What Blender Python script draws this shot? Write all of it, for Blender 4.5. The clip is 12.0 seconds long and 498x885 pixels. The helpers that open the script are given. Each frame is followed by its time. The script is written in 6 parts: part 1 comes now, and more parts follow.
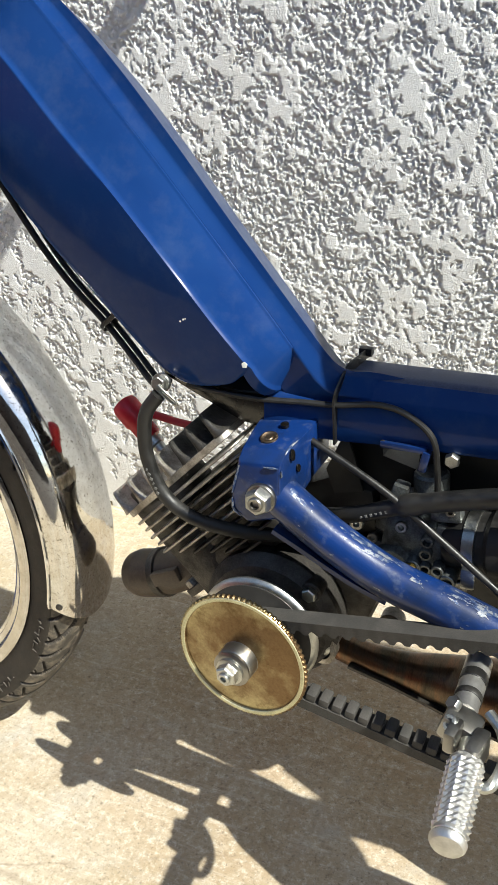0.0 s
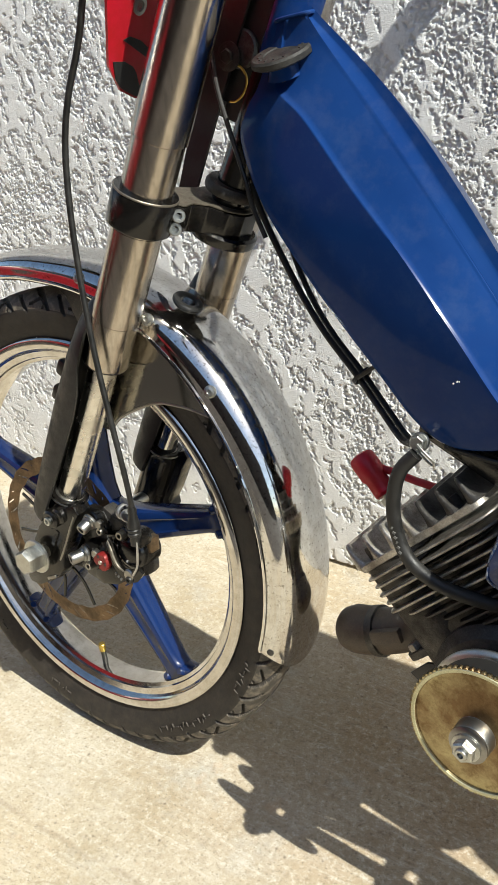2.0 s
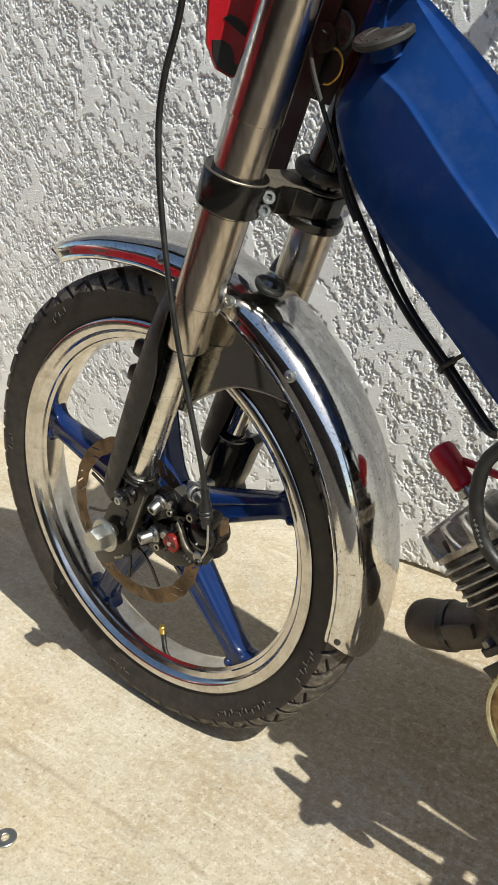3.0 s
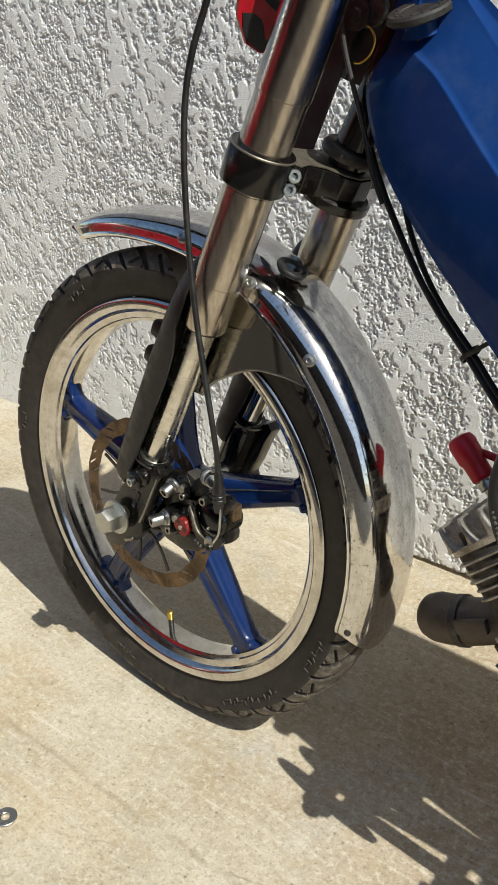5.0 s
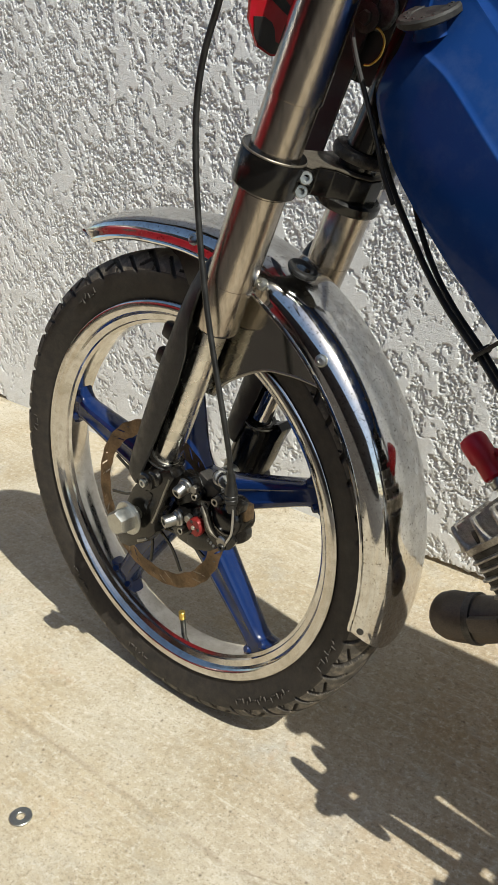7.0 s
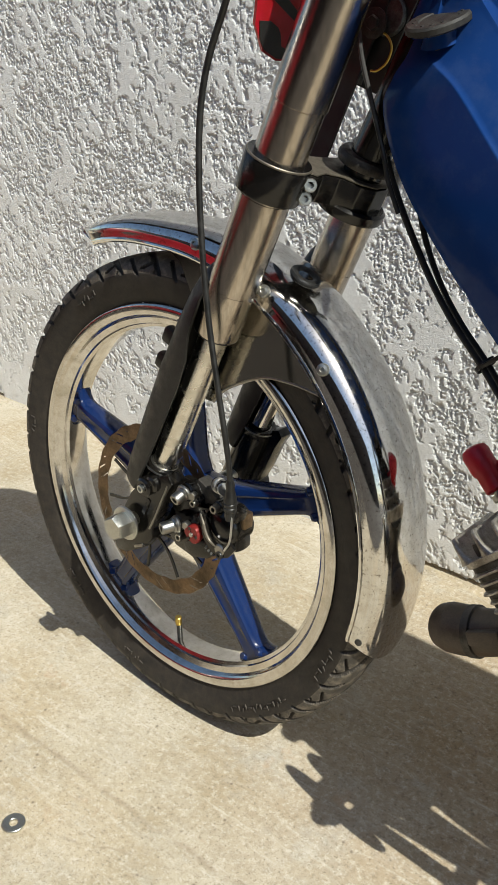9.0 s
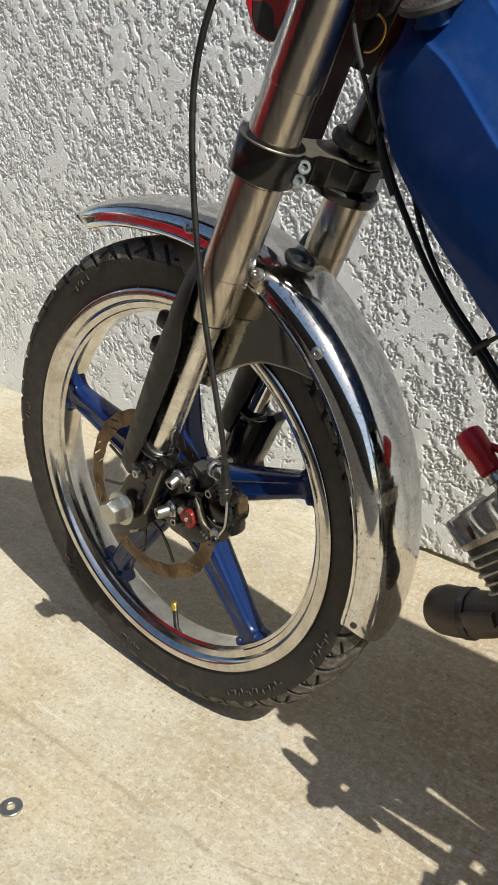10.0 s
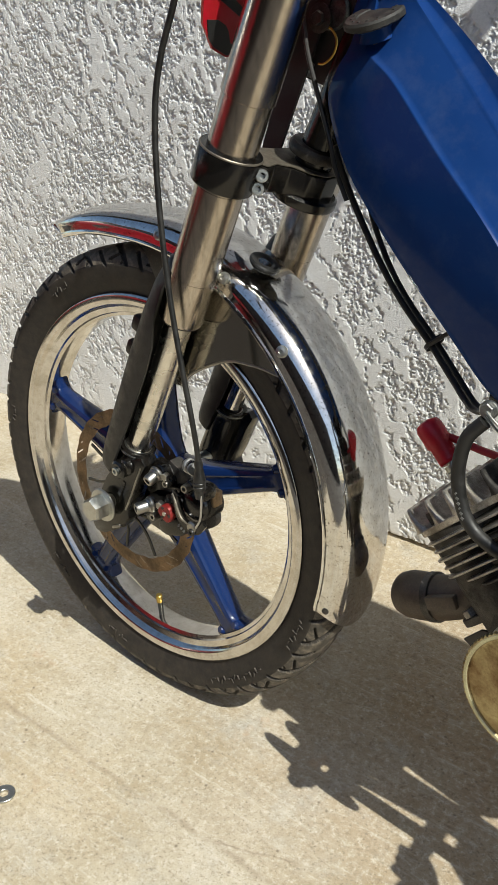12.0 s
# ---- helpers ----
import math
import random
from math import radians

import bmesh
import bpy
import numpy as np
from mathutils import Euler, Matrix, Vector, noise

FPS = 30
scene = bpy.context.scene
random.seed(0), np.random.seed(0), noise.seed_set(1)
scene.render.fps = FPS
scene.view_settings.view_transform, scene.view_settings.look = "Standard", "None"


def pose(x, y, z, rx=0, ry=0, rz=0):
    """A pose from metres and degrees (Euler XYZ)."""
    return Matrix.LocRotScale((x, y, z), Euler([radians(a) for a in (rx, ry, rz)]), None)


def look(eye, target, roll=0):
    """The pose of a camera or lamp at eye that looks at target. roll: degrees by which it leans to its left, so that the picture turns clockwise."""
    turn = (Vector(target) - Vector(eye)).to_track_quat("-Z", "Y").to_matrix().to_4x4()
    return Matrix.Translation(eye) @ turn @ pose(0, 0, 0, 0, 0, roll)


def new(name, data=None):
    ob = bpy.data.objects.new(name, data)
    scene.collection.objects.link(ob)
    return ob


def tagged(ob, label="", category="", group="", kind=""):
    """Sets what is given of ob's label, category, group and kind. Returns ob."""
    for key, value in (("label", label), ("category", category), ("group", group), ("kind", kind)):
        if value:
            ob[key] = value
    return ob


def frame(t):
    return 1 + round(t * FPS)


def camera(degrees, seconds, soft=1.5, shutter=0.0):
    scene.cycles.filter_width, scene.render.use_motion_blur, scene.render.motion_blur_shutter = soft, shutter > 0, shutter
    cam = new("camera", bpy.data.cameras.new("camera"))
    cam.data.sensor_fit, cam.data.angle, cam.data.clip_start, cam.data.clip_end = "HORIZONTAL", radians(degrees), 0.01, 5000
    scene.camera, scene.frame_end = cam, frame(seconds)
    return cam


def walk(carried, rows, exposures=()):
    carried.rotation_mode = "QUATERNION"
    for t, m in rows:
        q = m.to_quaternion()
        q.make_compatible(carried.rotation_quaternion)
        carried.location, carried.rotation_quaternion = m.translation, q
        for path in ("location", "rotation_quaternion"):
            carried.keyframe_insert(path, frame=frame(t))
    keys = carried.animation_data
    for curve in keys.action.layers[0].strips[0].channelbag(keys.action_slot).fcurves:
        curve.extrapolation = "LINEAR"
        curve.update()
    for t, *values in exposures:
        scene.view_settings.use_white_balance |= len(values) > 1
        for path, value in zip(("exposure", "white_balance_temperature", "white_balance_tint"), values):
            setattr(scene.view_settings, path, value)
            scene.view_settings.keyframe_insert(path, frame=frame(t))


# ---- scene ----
cam = camera(33.18, 12.0, soft=1.1)
# seconds, eye, yaw, pitch, roll about the view axis
PATH = [
    (0.0, 0.6769, 0.1824, 0.7138, 24.10, -28.21, -3.31),
    (0.5, 0.6602, 0.1743, 0.7207, 25.50, -25.32, -2.48),
    (1.0, 0.6351, 0.1691, 0.7274, 26.62, -24.74, -1.26),
    (1.5, 0.6148, 0.1561, 0.7285, 32.42, -24.68, -2.68),
    (2.0, 0.5932, 0.1455, 0.7241, 33.90, -24.76, -2.06),
    (2.5, 0.5759, 0.1324, 0.7118, 35.08, -24.92, -1.43),
    (3.0, 0.5676, 0.1276, 0.7138, 37.03, -24.92, -0.99),
    (3.2, 0.5619, 0.1283, 0.7188, 36.63, -25.31, -0.82),
    (4.8, 0.5612, 0.1283, 0.7037, 38.14, -24.87, 0.94),
    (5.0, 0.5618, 0.1310, 0.7007, 38.01, -25.28, 0.63),
    (5.5, 0.5624, 0.1316, 0.7049, 37.85, -25.09, 0.44),
    (6.0, 0.5612, 0.1303, 0.7051, 37.70, -25.26, 0.31),
    (6.5, 0.5590, 0.1269, 0.6953, 38.11, -25.38, 0.05),
    (6.7, 0.5603, 0.1233, 0.6973, 38.40, -25.10, 0.03),
    (8.3, 0.5538, 0.1249, 0.7079, 37.97, -25.46, 0.62),
    (8.5, 0.5548, 0.1284, 0.7066, 38.25, -25.23, 0.82),
    (9.0, 0.5504, 0.1309, 0.7085, 38.16, -25.49, 0.95),
    (9.5, 0.5524, 0.1297, 0.7059, 38.12, -25.91, 0.71),
    (10.0, 0.5524, 0.1295, 0.7039, 37.81, -26.19, 0.87),
    (10.5, 0.5531, 0.1321, 0.7043, 37.89, -26.32, 1.07),
    (11.0, 0.5545, 0.1303, 0.7097, 38.95, -26.22, 0.83),
    (11.5, 0.5627, 0.1317, 0.7043, 38.68, -26.51, 0.23),
    (12.0, 0.5939, 0.1220, 0.7178, 37.95, -26.36, -0.57),
]
walk(cam, [(t, pose(x, y, z, 90 + pitch, 0, yaw) @ pose(0, 0, 0, 0, 0, roll)) for t, x, y, z, yaw, pitch, roll in PATH],
     exposures=[(0.0, 0.80, 6500, 5.0), (1.5, 0.74, 6500, 5.0), (2.5, 0.43, 6500, 5.0), (5.0, 0.26, 6500, 5.0), (12.0, 0.26, 6500, 5.0)])

# ---- light ----
WALL_Y = 1.134
SUN_WAY = Vector((-0.82, 0.225, -1.0)).normalized()
world = bpy.data.worlds.new("sky")
scene.world = world
world.use_nodes = True
wn = world.node_tree.nodes
sky = wn.new("ShaderNodeTexSky")
sky.sky_type = "NISHITA"
sky.sun_disc = False
sky.sun_elevation = math.asin(-SUN_WAY.z)
sky.sun_rotation = math.atan2(-SUN_WAY.x, -SUN_WAY.y)
world.node_tree.links.new(sky.outputs["Color"], wn["Background"].inputs["Color"])
wn["Background"].inputs["Strength"].default_value = 0.105
sun_data = bpy.data.lights.new("sun", "SUN")
sun_data.energy, sun_data.angle, sun_data.color = 5.2, radians(0.53), (1.0, 0.97, 0.90)
sun = new("sun", sun_data)
sun.matrix_world = look(Vector((4.0, -1.0, 5.0)), Vector((4.0, -1.0, 5.0)) + SUN_WAY)


# ---- materials ----
def material(name, base, rough, metal=0.0, base2=None, mix_scale=30.0, mix_low=0.4, mix_high=0.65, rough2=None, bump=0.0, bump_scale=400.0,
             coat=0.0, stretch=None, fine=0.0, fine_scale=900.0, dust=None, dust_amount=0.0, ior=1.5, level=0.5, dust_low=0.52, dust_high=0.72):
    """Principled paint or metal: two tones over a broad noise, grain over a fine one, relief, and dust with a shape of its own."""
    m = bpy.data.materials.new(name)
    m.use_nodes = True
    nt = m.node_tree
    n, link = nt.nodes, nt.links.new
    p = n["Principled BSDF"]
    p.inputs["Metallic"].default_value = metal
    p.inputs["Roughness"].default_value = rough
    p.inputs["IOR"].default_value = ior
    p.inputs["Specular IOR Level"].default_value = level
    p.inputs["Coat Weight"].default_value = coat
    p.inputs["Coat Roughness"].default_value = 0.04
    tc = n.new("ShaderNodeTexCoord")
    src = tc.outputs["Object"]
    if stretch:
        mp = n.new("ShaderNodeMapping")
        mp.inputs["Rotation"].default_value = [radians(a) for a in stretch[3:]]
        mp.inputs["Scale"].default_value = stretch[:3]
        link(src, mp.inputs["Vector"])
        src = mp.outputs["Vector"]

    def noise_of(scale, detail=4.0, rough_=0.6):
        t = n.new("ShaderNodeTexNoise")
        t.inputs["Scale"].default_value, t.inputs["Detail"].default_value, t.inputs["Roughness"].default_value = scale, detail, rough_
        link(src, t.inputs["Vector"])
        return t.outputs["Fac"]

    def ramp(val, a, b, lo=0.0, hi=1.0):
        r = n.new("ShaderNodeMapRange")
        r.inputs["From Min"].default_value, r.inputs["From Max"].default_value = a, b
        r.inputs["To Min"].default_value, r.inputs["To Max"].default_value = lo, hi
        link(val, r.inputs["Value"])
        return r.outputs["Result"]

    def blend(fac, a, b, kind="MIX"):
        x = n.new("ShaderNodeMix")
        x.data_type, x.blend_type = "RGBA", kind
        link(fac, x.inputs["Factor"])
        for sock, v in ((x.inputs[6], a), (x.inputs[7], b)):
            if isinstance(v, tuple):
                sock.default_value = (*v, 1.0)
            else:
                link(v, sock)
        return x.outputs[2]

    broad = noise_of(mix_scale, 6.0, 0.65)
    colour = base
    if base2:
        colour = blend(ramp(broad, mix_low, mix_high), base, base2)
    if fine:
        g = noise_of(fine_scale, 3.0)
        dark = n.new("ShaderNodeMix")
        dark.data_type, dark.blend_type = "RGBA", "MULTIPLY"
        dark.inputs["Factor"].default_value = 1.0
        grey = ramp(g, 0.3, 0.7, 1.0 - fine, 1.0 + fine)
        cx = n.new("ShaderNodeCombineColor")
        for k in range(3):
            link(grey, cx.inputs[k])
        if isinstance(colour, tuple):
            dark.inputs[6].default_value = (*colour, 1.0)
        else:
            link(colour, dark.inputs[6])
        link(cx.outputs["Color"], dark.inputs[7])
        colour = dark.outputs[2]
    if dust:
        spots = ramp(noise_of(mix_scale * 3.1, 8.0, 0.7), dust_low, dust_high, 0.0, dust_amount)
        colour = blend(spots, colour, dust)
    if isinstance(colour, tuple):
        p.inputs["Base Color"].default_value = (*colour, 1.0)
    else:
        link(colour, p.inputs["Base Color"])
    if rough2 is not None:
        link(ramp(broad, mix_low, mix_high, rough, rough2), p.inputs["Roughness"])
    if bump:
        bp = n.new("ShaderNodeBump")
        bp.inputs["Strength"].default_value = bump
        bp.inputs["Distance"].default_value = 0.002
        link(noise_of(bump_scale, 5.0), bp.inputs["Height"])
        link(bp.outputs["Normal"], p.inputs["Normal"])
    return m


BLUE = material("blue_paint", (0.0074, 0.0335, 0.146), 0.22, 0.0, (0.0090, 0.040, 0.160), 14.0, rough2=0.15, coat=0.16, bump=0.003, bump_scale=60.0,
                dust=(0.14, 0.18, 0.25), dust_amount=0.14, level=0.04, dust_low=0.48, dust_high=0.80)
# a darker copy of the blue paint, for the spokes
SPOKE = material("darker_blue_wheel_paint", (0.0045, 0.016, 0.072), 0.26, 0.0, (0.0060, 0.020, 0.085), 14.0, rough2=0.20, coat=0.40, bump=0.003, bump_scale=60.0,
                 dust=(0.12, 0.13, 0.15), dust_amount=0.10, level=0.2, dust_low=0.50, dust_high=0.74)
BLUE_WORN = material("worn_blue_paint", (0.0045, 0.024, 0.118), 0.28, 0.0, (0.006, 0.017, 0.062), 26.0, rough2=0.38, coat=0.45, bump=0.10, bump_scale=150.0,
                     dust=(0.15, 0.17, 0.21), dust_amount=0.40, level=0.3, dust_low=0.54, dust_high=0.78)
DUST_BLUE = material("dusty_blue_paint", (0.026, 0.042, 0.100), 0.36, 0.0, (0.060, 0.075, 0.120), 40.0, rough2=0.6, coat=0.1, fine=0.2, level=0.3)
SCUFF_OR_LIT = material("scuffed_or_sunlit_metal", (0.19, 0.205, 0.235), 0.42, 0.3, (0.025, 0.050, 0.13), 260.0, 0.46, 0.54, rough2=0.5, bump=0.2, bump_scale=700.0)
CHROME = material("chrome", (0.78, 0.77, 0.75), 0.05, 1.0, (0.68, 0.66, 0.62), 60.0, rough2=0.10, bump=0.006, bump_scale=18.0,
                  dust=(0.26, 0.22, 0.17), dust_amount=0.3)
STEEL = material("brushed_steel", (0.52, 0.47, 0.415), 0.16, 1.0, (0.40, 0.355, 0.30), 26.0, rough2=0.27, bump=0.05, bump_scale=300.0,
                 stretch=(1.0, 1.0, 0.06, 0, 21.8, 0), fine=0.2, fine_scale=300.0)
ALU = material("polished_aluminium", (0.80, 0.77, 0.71), 0.2, 1.0, (0.66, 0.63, 0.57), 40.0, rough2=0.34, bump=0.05, bump_scale=200.0, dust=(0.36, 0.31, 0.24), dust_amount=0.4)
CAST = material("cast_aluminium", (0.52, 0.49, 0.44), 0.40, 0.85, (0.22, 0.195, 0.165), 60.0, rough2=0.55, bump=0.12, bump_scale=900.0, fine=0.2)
CAST_DARK = material("oily_or_shaded_cast_metal", (0.075, 0.07, 0.064), 0.38, 0.6, (0.032, 0.029, 0.026), 45.0, rough2=0.65, bump=0.3, bump_scale=500.0, fine=0.25,
                     dust=(0.11, 0.085, 0.065), dust_amount=0.4)
ZINC = material("zinc_steel", (0.50, 0.51, 0.48), 0.3, 1.0, (0.46, 0.45, 0.42), 180.0, rough2=0.42, bump=0.1, bump_scale=700.0, fine=0.1)
GOLD = material("yellow_passivated_steel", (0.42, 0.355, 0.20), 0.28, 1.0, (0.20, 0.13, 0.068), 17.0, 0.42, 0.60, rough2=0.42, bump=0.05, bump_scale=300.0, fine=0.12, fine_scale=500.0,
                dust=(0.10, 0.055, 0.02), dust_amount=0.9)
RUBBER = material("tyre_rubber", (0.010, 0.009, 0.0082), 0.62, 0.0, (0.022, 0.0185, 0.015), 34.0, rough2=0.74, bump=0.25, bump_scale=700.0, fine=0.25,
                  dust=(0.130, 0.098, 0.068), dust_amount=0.24, dust_low=0.36, dust_high=0.76)
TREAD = material("dusty_worn_tread", (0.045, 0.039, 0.032), 0.55, 0.0, (0.085, 0.073, 0.057), 30.0, rough2=0.70, bump=0.15, bump_scale=900.0, fine=0.25,
                 dust=(0.24, 0.20, 0.15), dust_amount=0.75, dust_low=0.47, dust_high=0.66)
BELT = material("belt_rubber", (0.035, 0.033, 0.03), 0.7, 0.0, (0.055, 0.05, 0.045), 60.0, rough2=0.8, bump=0.2, bump_scale=1200.0, fine=0.2)
BLACK = material("black_paint", (0.004, 0.0037, 0.0034), 0.13, 0.0, (0.007, 0.006, 0.005), 40.0, rough2=0.28, bump=0.05, bump_scale=300.0,
                 dust=(0.05, 0.04, 0.03), dust_amount=0.15)
PLASTIC = material("black_plastic", (0.011, 0.0107, 0.0103), 0.34, 0.0, (0.020, 0.0188, 0.0172), 70.0, rough2=0.52, bump=0.1, bump_scale=900.0)
HOSE = material("rubber_hose", (0.0085, 0.0083, 0.0080), 0.38, 0.0, (0.017, 0.016, 0.0145), 80.0, rough2=0.65, bump=0.1, bump_scale=700.0)
RED = material("red_plastic", (0.50, 0.008, 0.024), 0.36, 0.0, (0.42, 0.008, 0.012), 60.0, rough2=0.5, bump=0.05, bump_scale=500.0)
DULL_RED = material("dull_red_anodised", (0.23, 0.018, 0.016), 0.34, 0.3, (0.17, 0.016, 0.015), 90.0, rough2=0.5, bump=0.05, bump_scale=600.0)
ROTOR = material("brake_disc_steel", (0.34, 0.245, 0.16), 0.36, 1.0, (0.17, 0.13, 0.09), 60.0, rough2=0.48, fine=0.15, fine_scale=500.0, bump=0.05, bump_scale=900.0)
EXHAUST = material("heat_tinted_steel", (0.20, 0.105, 0.060), 0.26, 1.0, (0.10, 0.085, 0.062), 26.0, 0.35, 0.6, rough2=0.42, bump=0.1, bump_scale=400.0, fine=0.2,
                   stretch=(2.2, 0.4, 0.4, 0, 0, 0), dust=(0.035, 0.025, 0.02), dust_amount=0.6)
GREY = material("grey_dusty_plate", (0.030, 0.029, 0.028), 0.36, 0.2, (0.050, 0.047, 0.043), 40.0, rough2=0.55, bump=0.1, bump_scale=500.0)
WHITE = material("white_print", (0.55, 0.55, 0.53), 0.6, 0.0, (0.45, 0.45, 0.43), 90.0)
YELLOW = material("brass_cap", (0.6, 0.42, 0.1), 0.35, 1.0, (0.5, 0.35, 0.1), 200.0)
PALE = material("pale_passivated_rim", (0.62, 0.60, 0.40), 0.42, 0.8, (0.50, 0.47, 0.30), 90.0, rough2=0.55, fine=0.15)
STAY = material("dull_chrome_stay", (0.34, 0.33, 0.31), 0.3, 1.0, (0.26, 0.25, 0.23), 40.0, rough2=0.42)
DUSTY = material("dusty_raised_rubber", (0.055, 0.046, 0.036), 0.7, 0.0, (0.035, 0.03, 0.025), 60.0, rough2=0.8)
CARB = material("grey_die_cast_zinc", (0.17, 0.185, 0.185), 0.36, 0.7, (0.05, 0.05, 0.048), 70.0, rough2=0.55, bump=0.2, bump_scale=600.0, fine=0.25, dust=(0.05, 0.04, 0.03), dust_amount=0.6)
FENDER = material("specked_chrome", (0.74, 0.73, 0.71), 0.06, 1.0, (0.62, 0.60, 0.565), 120.0, rough2=0.13, bump=0.010, bump_scale=20.0,
                  dust=(0.10, 0.075, 0.05), dust_amount=0.8, dust_low=0.56, dust_high=0.66)
SOOT = material("sooty_brown_rubber", (0.062, 0.044, 0.030), 0.40, 0.0, (0.110, 0.083, 0.058), 40.0, rough2=0.7, bump=0.2, bump_scale=400.0, fine=0.25)
STUD = material("bright_cast_peg", (0.60, 0.59, 0.57), 0.30, 0.9, (0.48, 0.465, 0.44), 90.0, rough2=0.5, bump=0.1, bump_scale=500.0)
PLATE = material("dark_polished_steel", (0.30, 0.29, 0.26), 0.10, 1.0, (0.24, 0.23, 0.21), 40.0, rough2=0.16)
RIM = material("polished_rim", (0.68, 0.66, 0.63), 0.10, 1.0, (0.52, 0.495, 0.45), 45.0, rough2=0.19, bump=0.02, bump_scale=25.0, dust=(0.30, 0.24, 0.17), dust_amount=0.45)
WORN_OR_LIT = material("worn_or_highlit_metal", (0.20, 0.175, 0.14), 0.40, 0.7, (0.11, 0.095, 0.075), 60.0, rough2=0.55, bump=0.1, bump_scale=400.0, fine=0.2)
CAP = material("dusty_black_cap", (0.013, 0.0125, 0.012), 0.55, 0.0, (0.030, 0.028, 0.025), 90.0, rough2=0.75, bump=0.2, bump_scale=600.0)
CAR_PAINT = material("dark_red_car_paint", (0.20, 0.006, 0.012), 0.35, 0.0, (0.17, 0.005, 0.010), 3.0, coat=0.5)
PRINT = material("faded_print", (0.20, 0.20, 0.19), 0.7, 0.0, (0.10, 0.10, 0.095), 300.0)


# ---- shape helpers ----
def part(name, bm, mat, parent, label="", angle=35.0, recalc=True):
    """Links a bmesh as one mesh object under a thing or a part."""
    if recalc:
        bmesh.ops.recalc_face_normals(bm, faces=bm.faces)
    me = bpy.data.meshes.new(name)
    bm.to_mesh(me)
    bm.free()
    me.materials.append(mat)
    me.polygons.foreach_set("use_smooth", [True] * len(me.polygons))
    me.set_sharp_from_angle(angle=radians(angle))
    ob = new(name, me)
    if parent is not None:
        ob.parent = parent
    if label:
        tagged(ob, label)
    return ob


def basis(axis):
    """Two unit vectors square to an axis."""
    a = Vector(axis).normalized()
    up = Vector((0, 1, 0)) if abs(a.y) < 0.9 else Vector((1, 0, 0))
    u = a.cross(up).normalized()
    return a, u, a.cross(u).normalized()


def bridge(bm, rings, closed=True, cap=True):
    n = len(rings[0])
    for p, q in zip(rings, rings[1:]):
        for i in range(n if closed else n - 1):
            j = (i + 1) % n
            if p[i] is p[j]:
                bm.faces.new((p[i], q[j], q[i]))
            elif q[i] is q[j]:
                bm.faces.new((p[i], p[j], q[i]))
            else:
                bm.faces.new((p[i], p[j], q[j], q[i]))
    if cap and closed:
        bm.faces.new(rings[0][::-1])
        bm.faces.new(rings[-1])


def lathe(base, axis, profile, segs=32, bm=None, cap=True):
    """Turns a profile of (radius, height along the axis) about the axis through base."""
    bm = bm or bmesh.new()
    a, u, v = basis(axis)
    base = Vector(base)
    rings = []
    for r, h in profile:
        rings.append([bm.verts.new(base + a * h + (u * math.cos(k) + v * math.sin(k)) * r) for k in (2 * math.pi * i / segs for i in range(segs))])
    bridge(bm, rings, cap=cap)
    return bm


def rod(p, q, r, segs=20, bevel=0.0, r2=None, bm=None):
    p, q = Vector(p), Vector(q)
    h = (q - p).length
    r2 = r if r2 is None else r2
    c = bevel
    prof = [(r - c, 0), (r, c), (r2, h - c), (r2 - c, h)] if c else [(r, 0), (r2, h)]
    return lathe(p, q - p, prof, segs, bm)


def smooth_path(pts, n=8):
    """A Catmull-Rom curve through points."""
    P = [Vector(p) for p in pts]
    P = [2 * P[0] - P[1]] + P + [2 * P[-1] - P[-2]]
    out = []
    for i in range(1, len(P) - 2):
        a, b_, c, d = P[i - 1:i + 3]
        for k in range(n):
            t = k / n
            out.append(0.5 * ((2 * b_) + (c - a) * t + (2 * a - 5 * b_ + 4 * c - d) * t * t + (3 * b_ - a - 3 * c + d) * t ** 3))
    return out + [P[-2]]


def sweep(pts, section, bm=None, up=(0, 1, 0), n=8, scale=None, cap=True):
    """Sweeps a closed section of (side, up) along a smooth path. scale: a function of 0 to 1."""
    bm = bm or bmesh.new()
    path = smooth_path(pts, n) if n else [Vector(p) for p in pts]
    rings = []
    ref = Vector(up)
    for i, p in enumerate(path):
        d = (path[min(i + 1, len(path) - 1)] - path[max(i - 1, 0)]).normalized()
        side = ref.cross(d)
        side = side.normalized() if side.length > 1e-6 else Vector((1, 0, 0))
        w = d.cross(side).normalized()
        k = scale(i / (len(path) - 1)) if scale else 1.0
        rings.append([bm.verts.new(p + side * (x * k) + w * (y * k)) for x, y in section])
    bridge(bm, rings, cap=cap)
    return bm


def circle(r, n=10):
    return [(r * math.cos(2 * math.pi * i / n), r * math.sin(2 * math.pi * i / n)) for i in range(n)]


def tube(pts, r, segs=10, n=8, bm=None, up=(0, 1, 0.01), scale=None):
    return sweep(pts, circle(r, segs), bm, up, n, scale)


def box(centre, size, bevel=0.001, turn=(0, 0, 0), bm=None, segs=2):
    """A bevelled block. turn: degrees about x, y, z."""
    b2 = bmesh.new()
    bmesh.ops.create_cube(b2, size=1.0)
    bmesh.ops.scale(b2, vec=size, verts=b2.verts)
    if bevel:
        bmesh.ops.bevel(b2, geom=list(b2.edges), offset=bevel, segments=segs, affect="EDGES", profile=0.6)
    bmesh.ops.transform(b2, matrix=pose(*centre, *turn), verts=b2.verts)
    if bm is None:
        return b2
    merge(bm, b2)
    return bm


def merge(bm, other):
    me = bpy.data.meshes.new("tmp")
    other.to_mesh(me)
    other.free()
    bm.from_mesh(me)
    bpy.data.meshes.remove(me)
    return bm


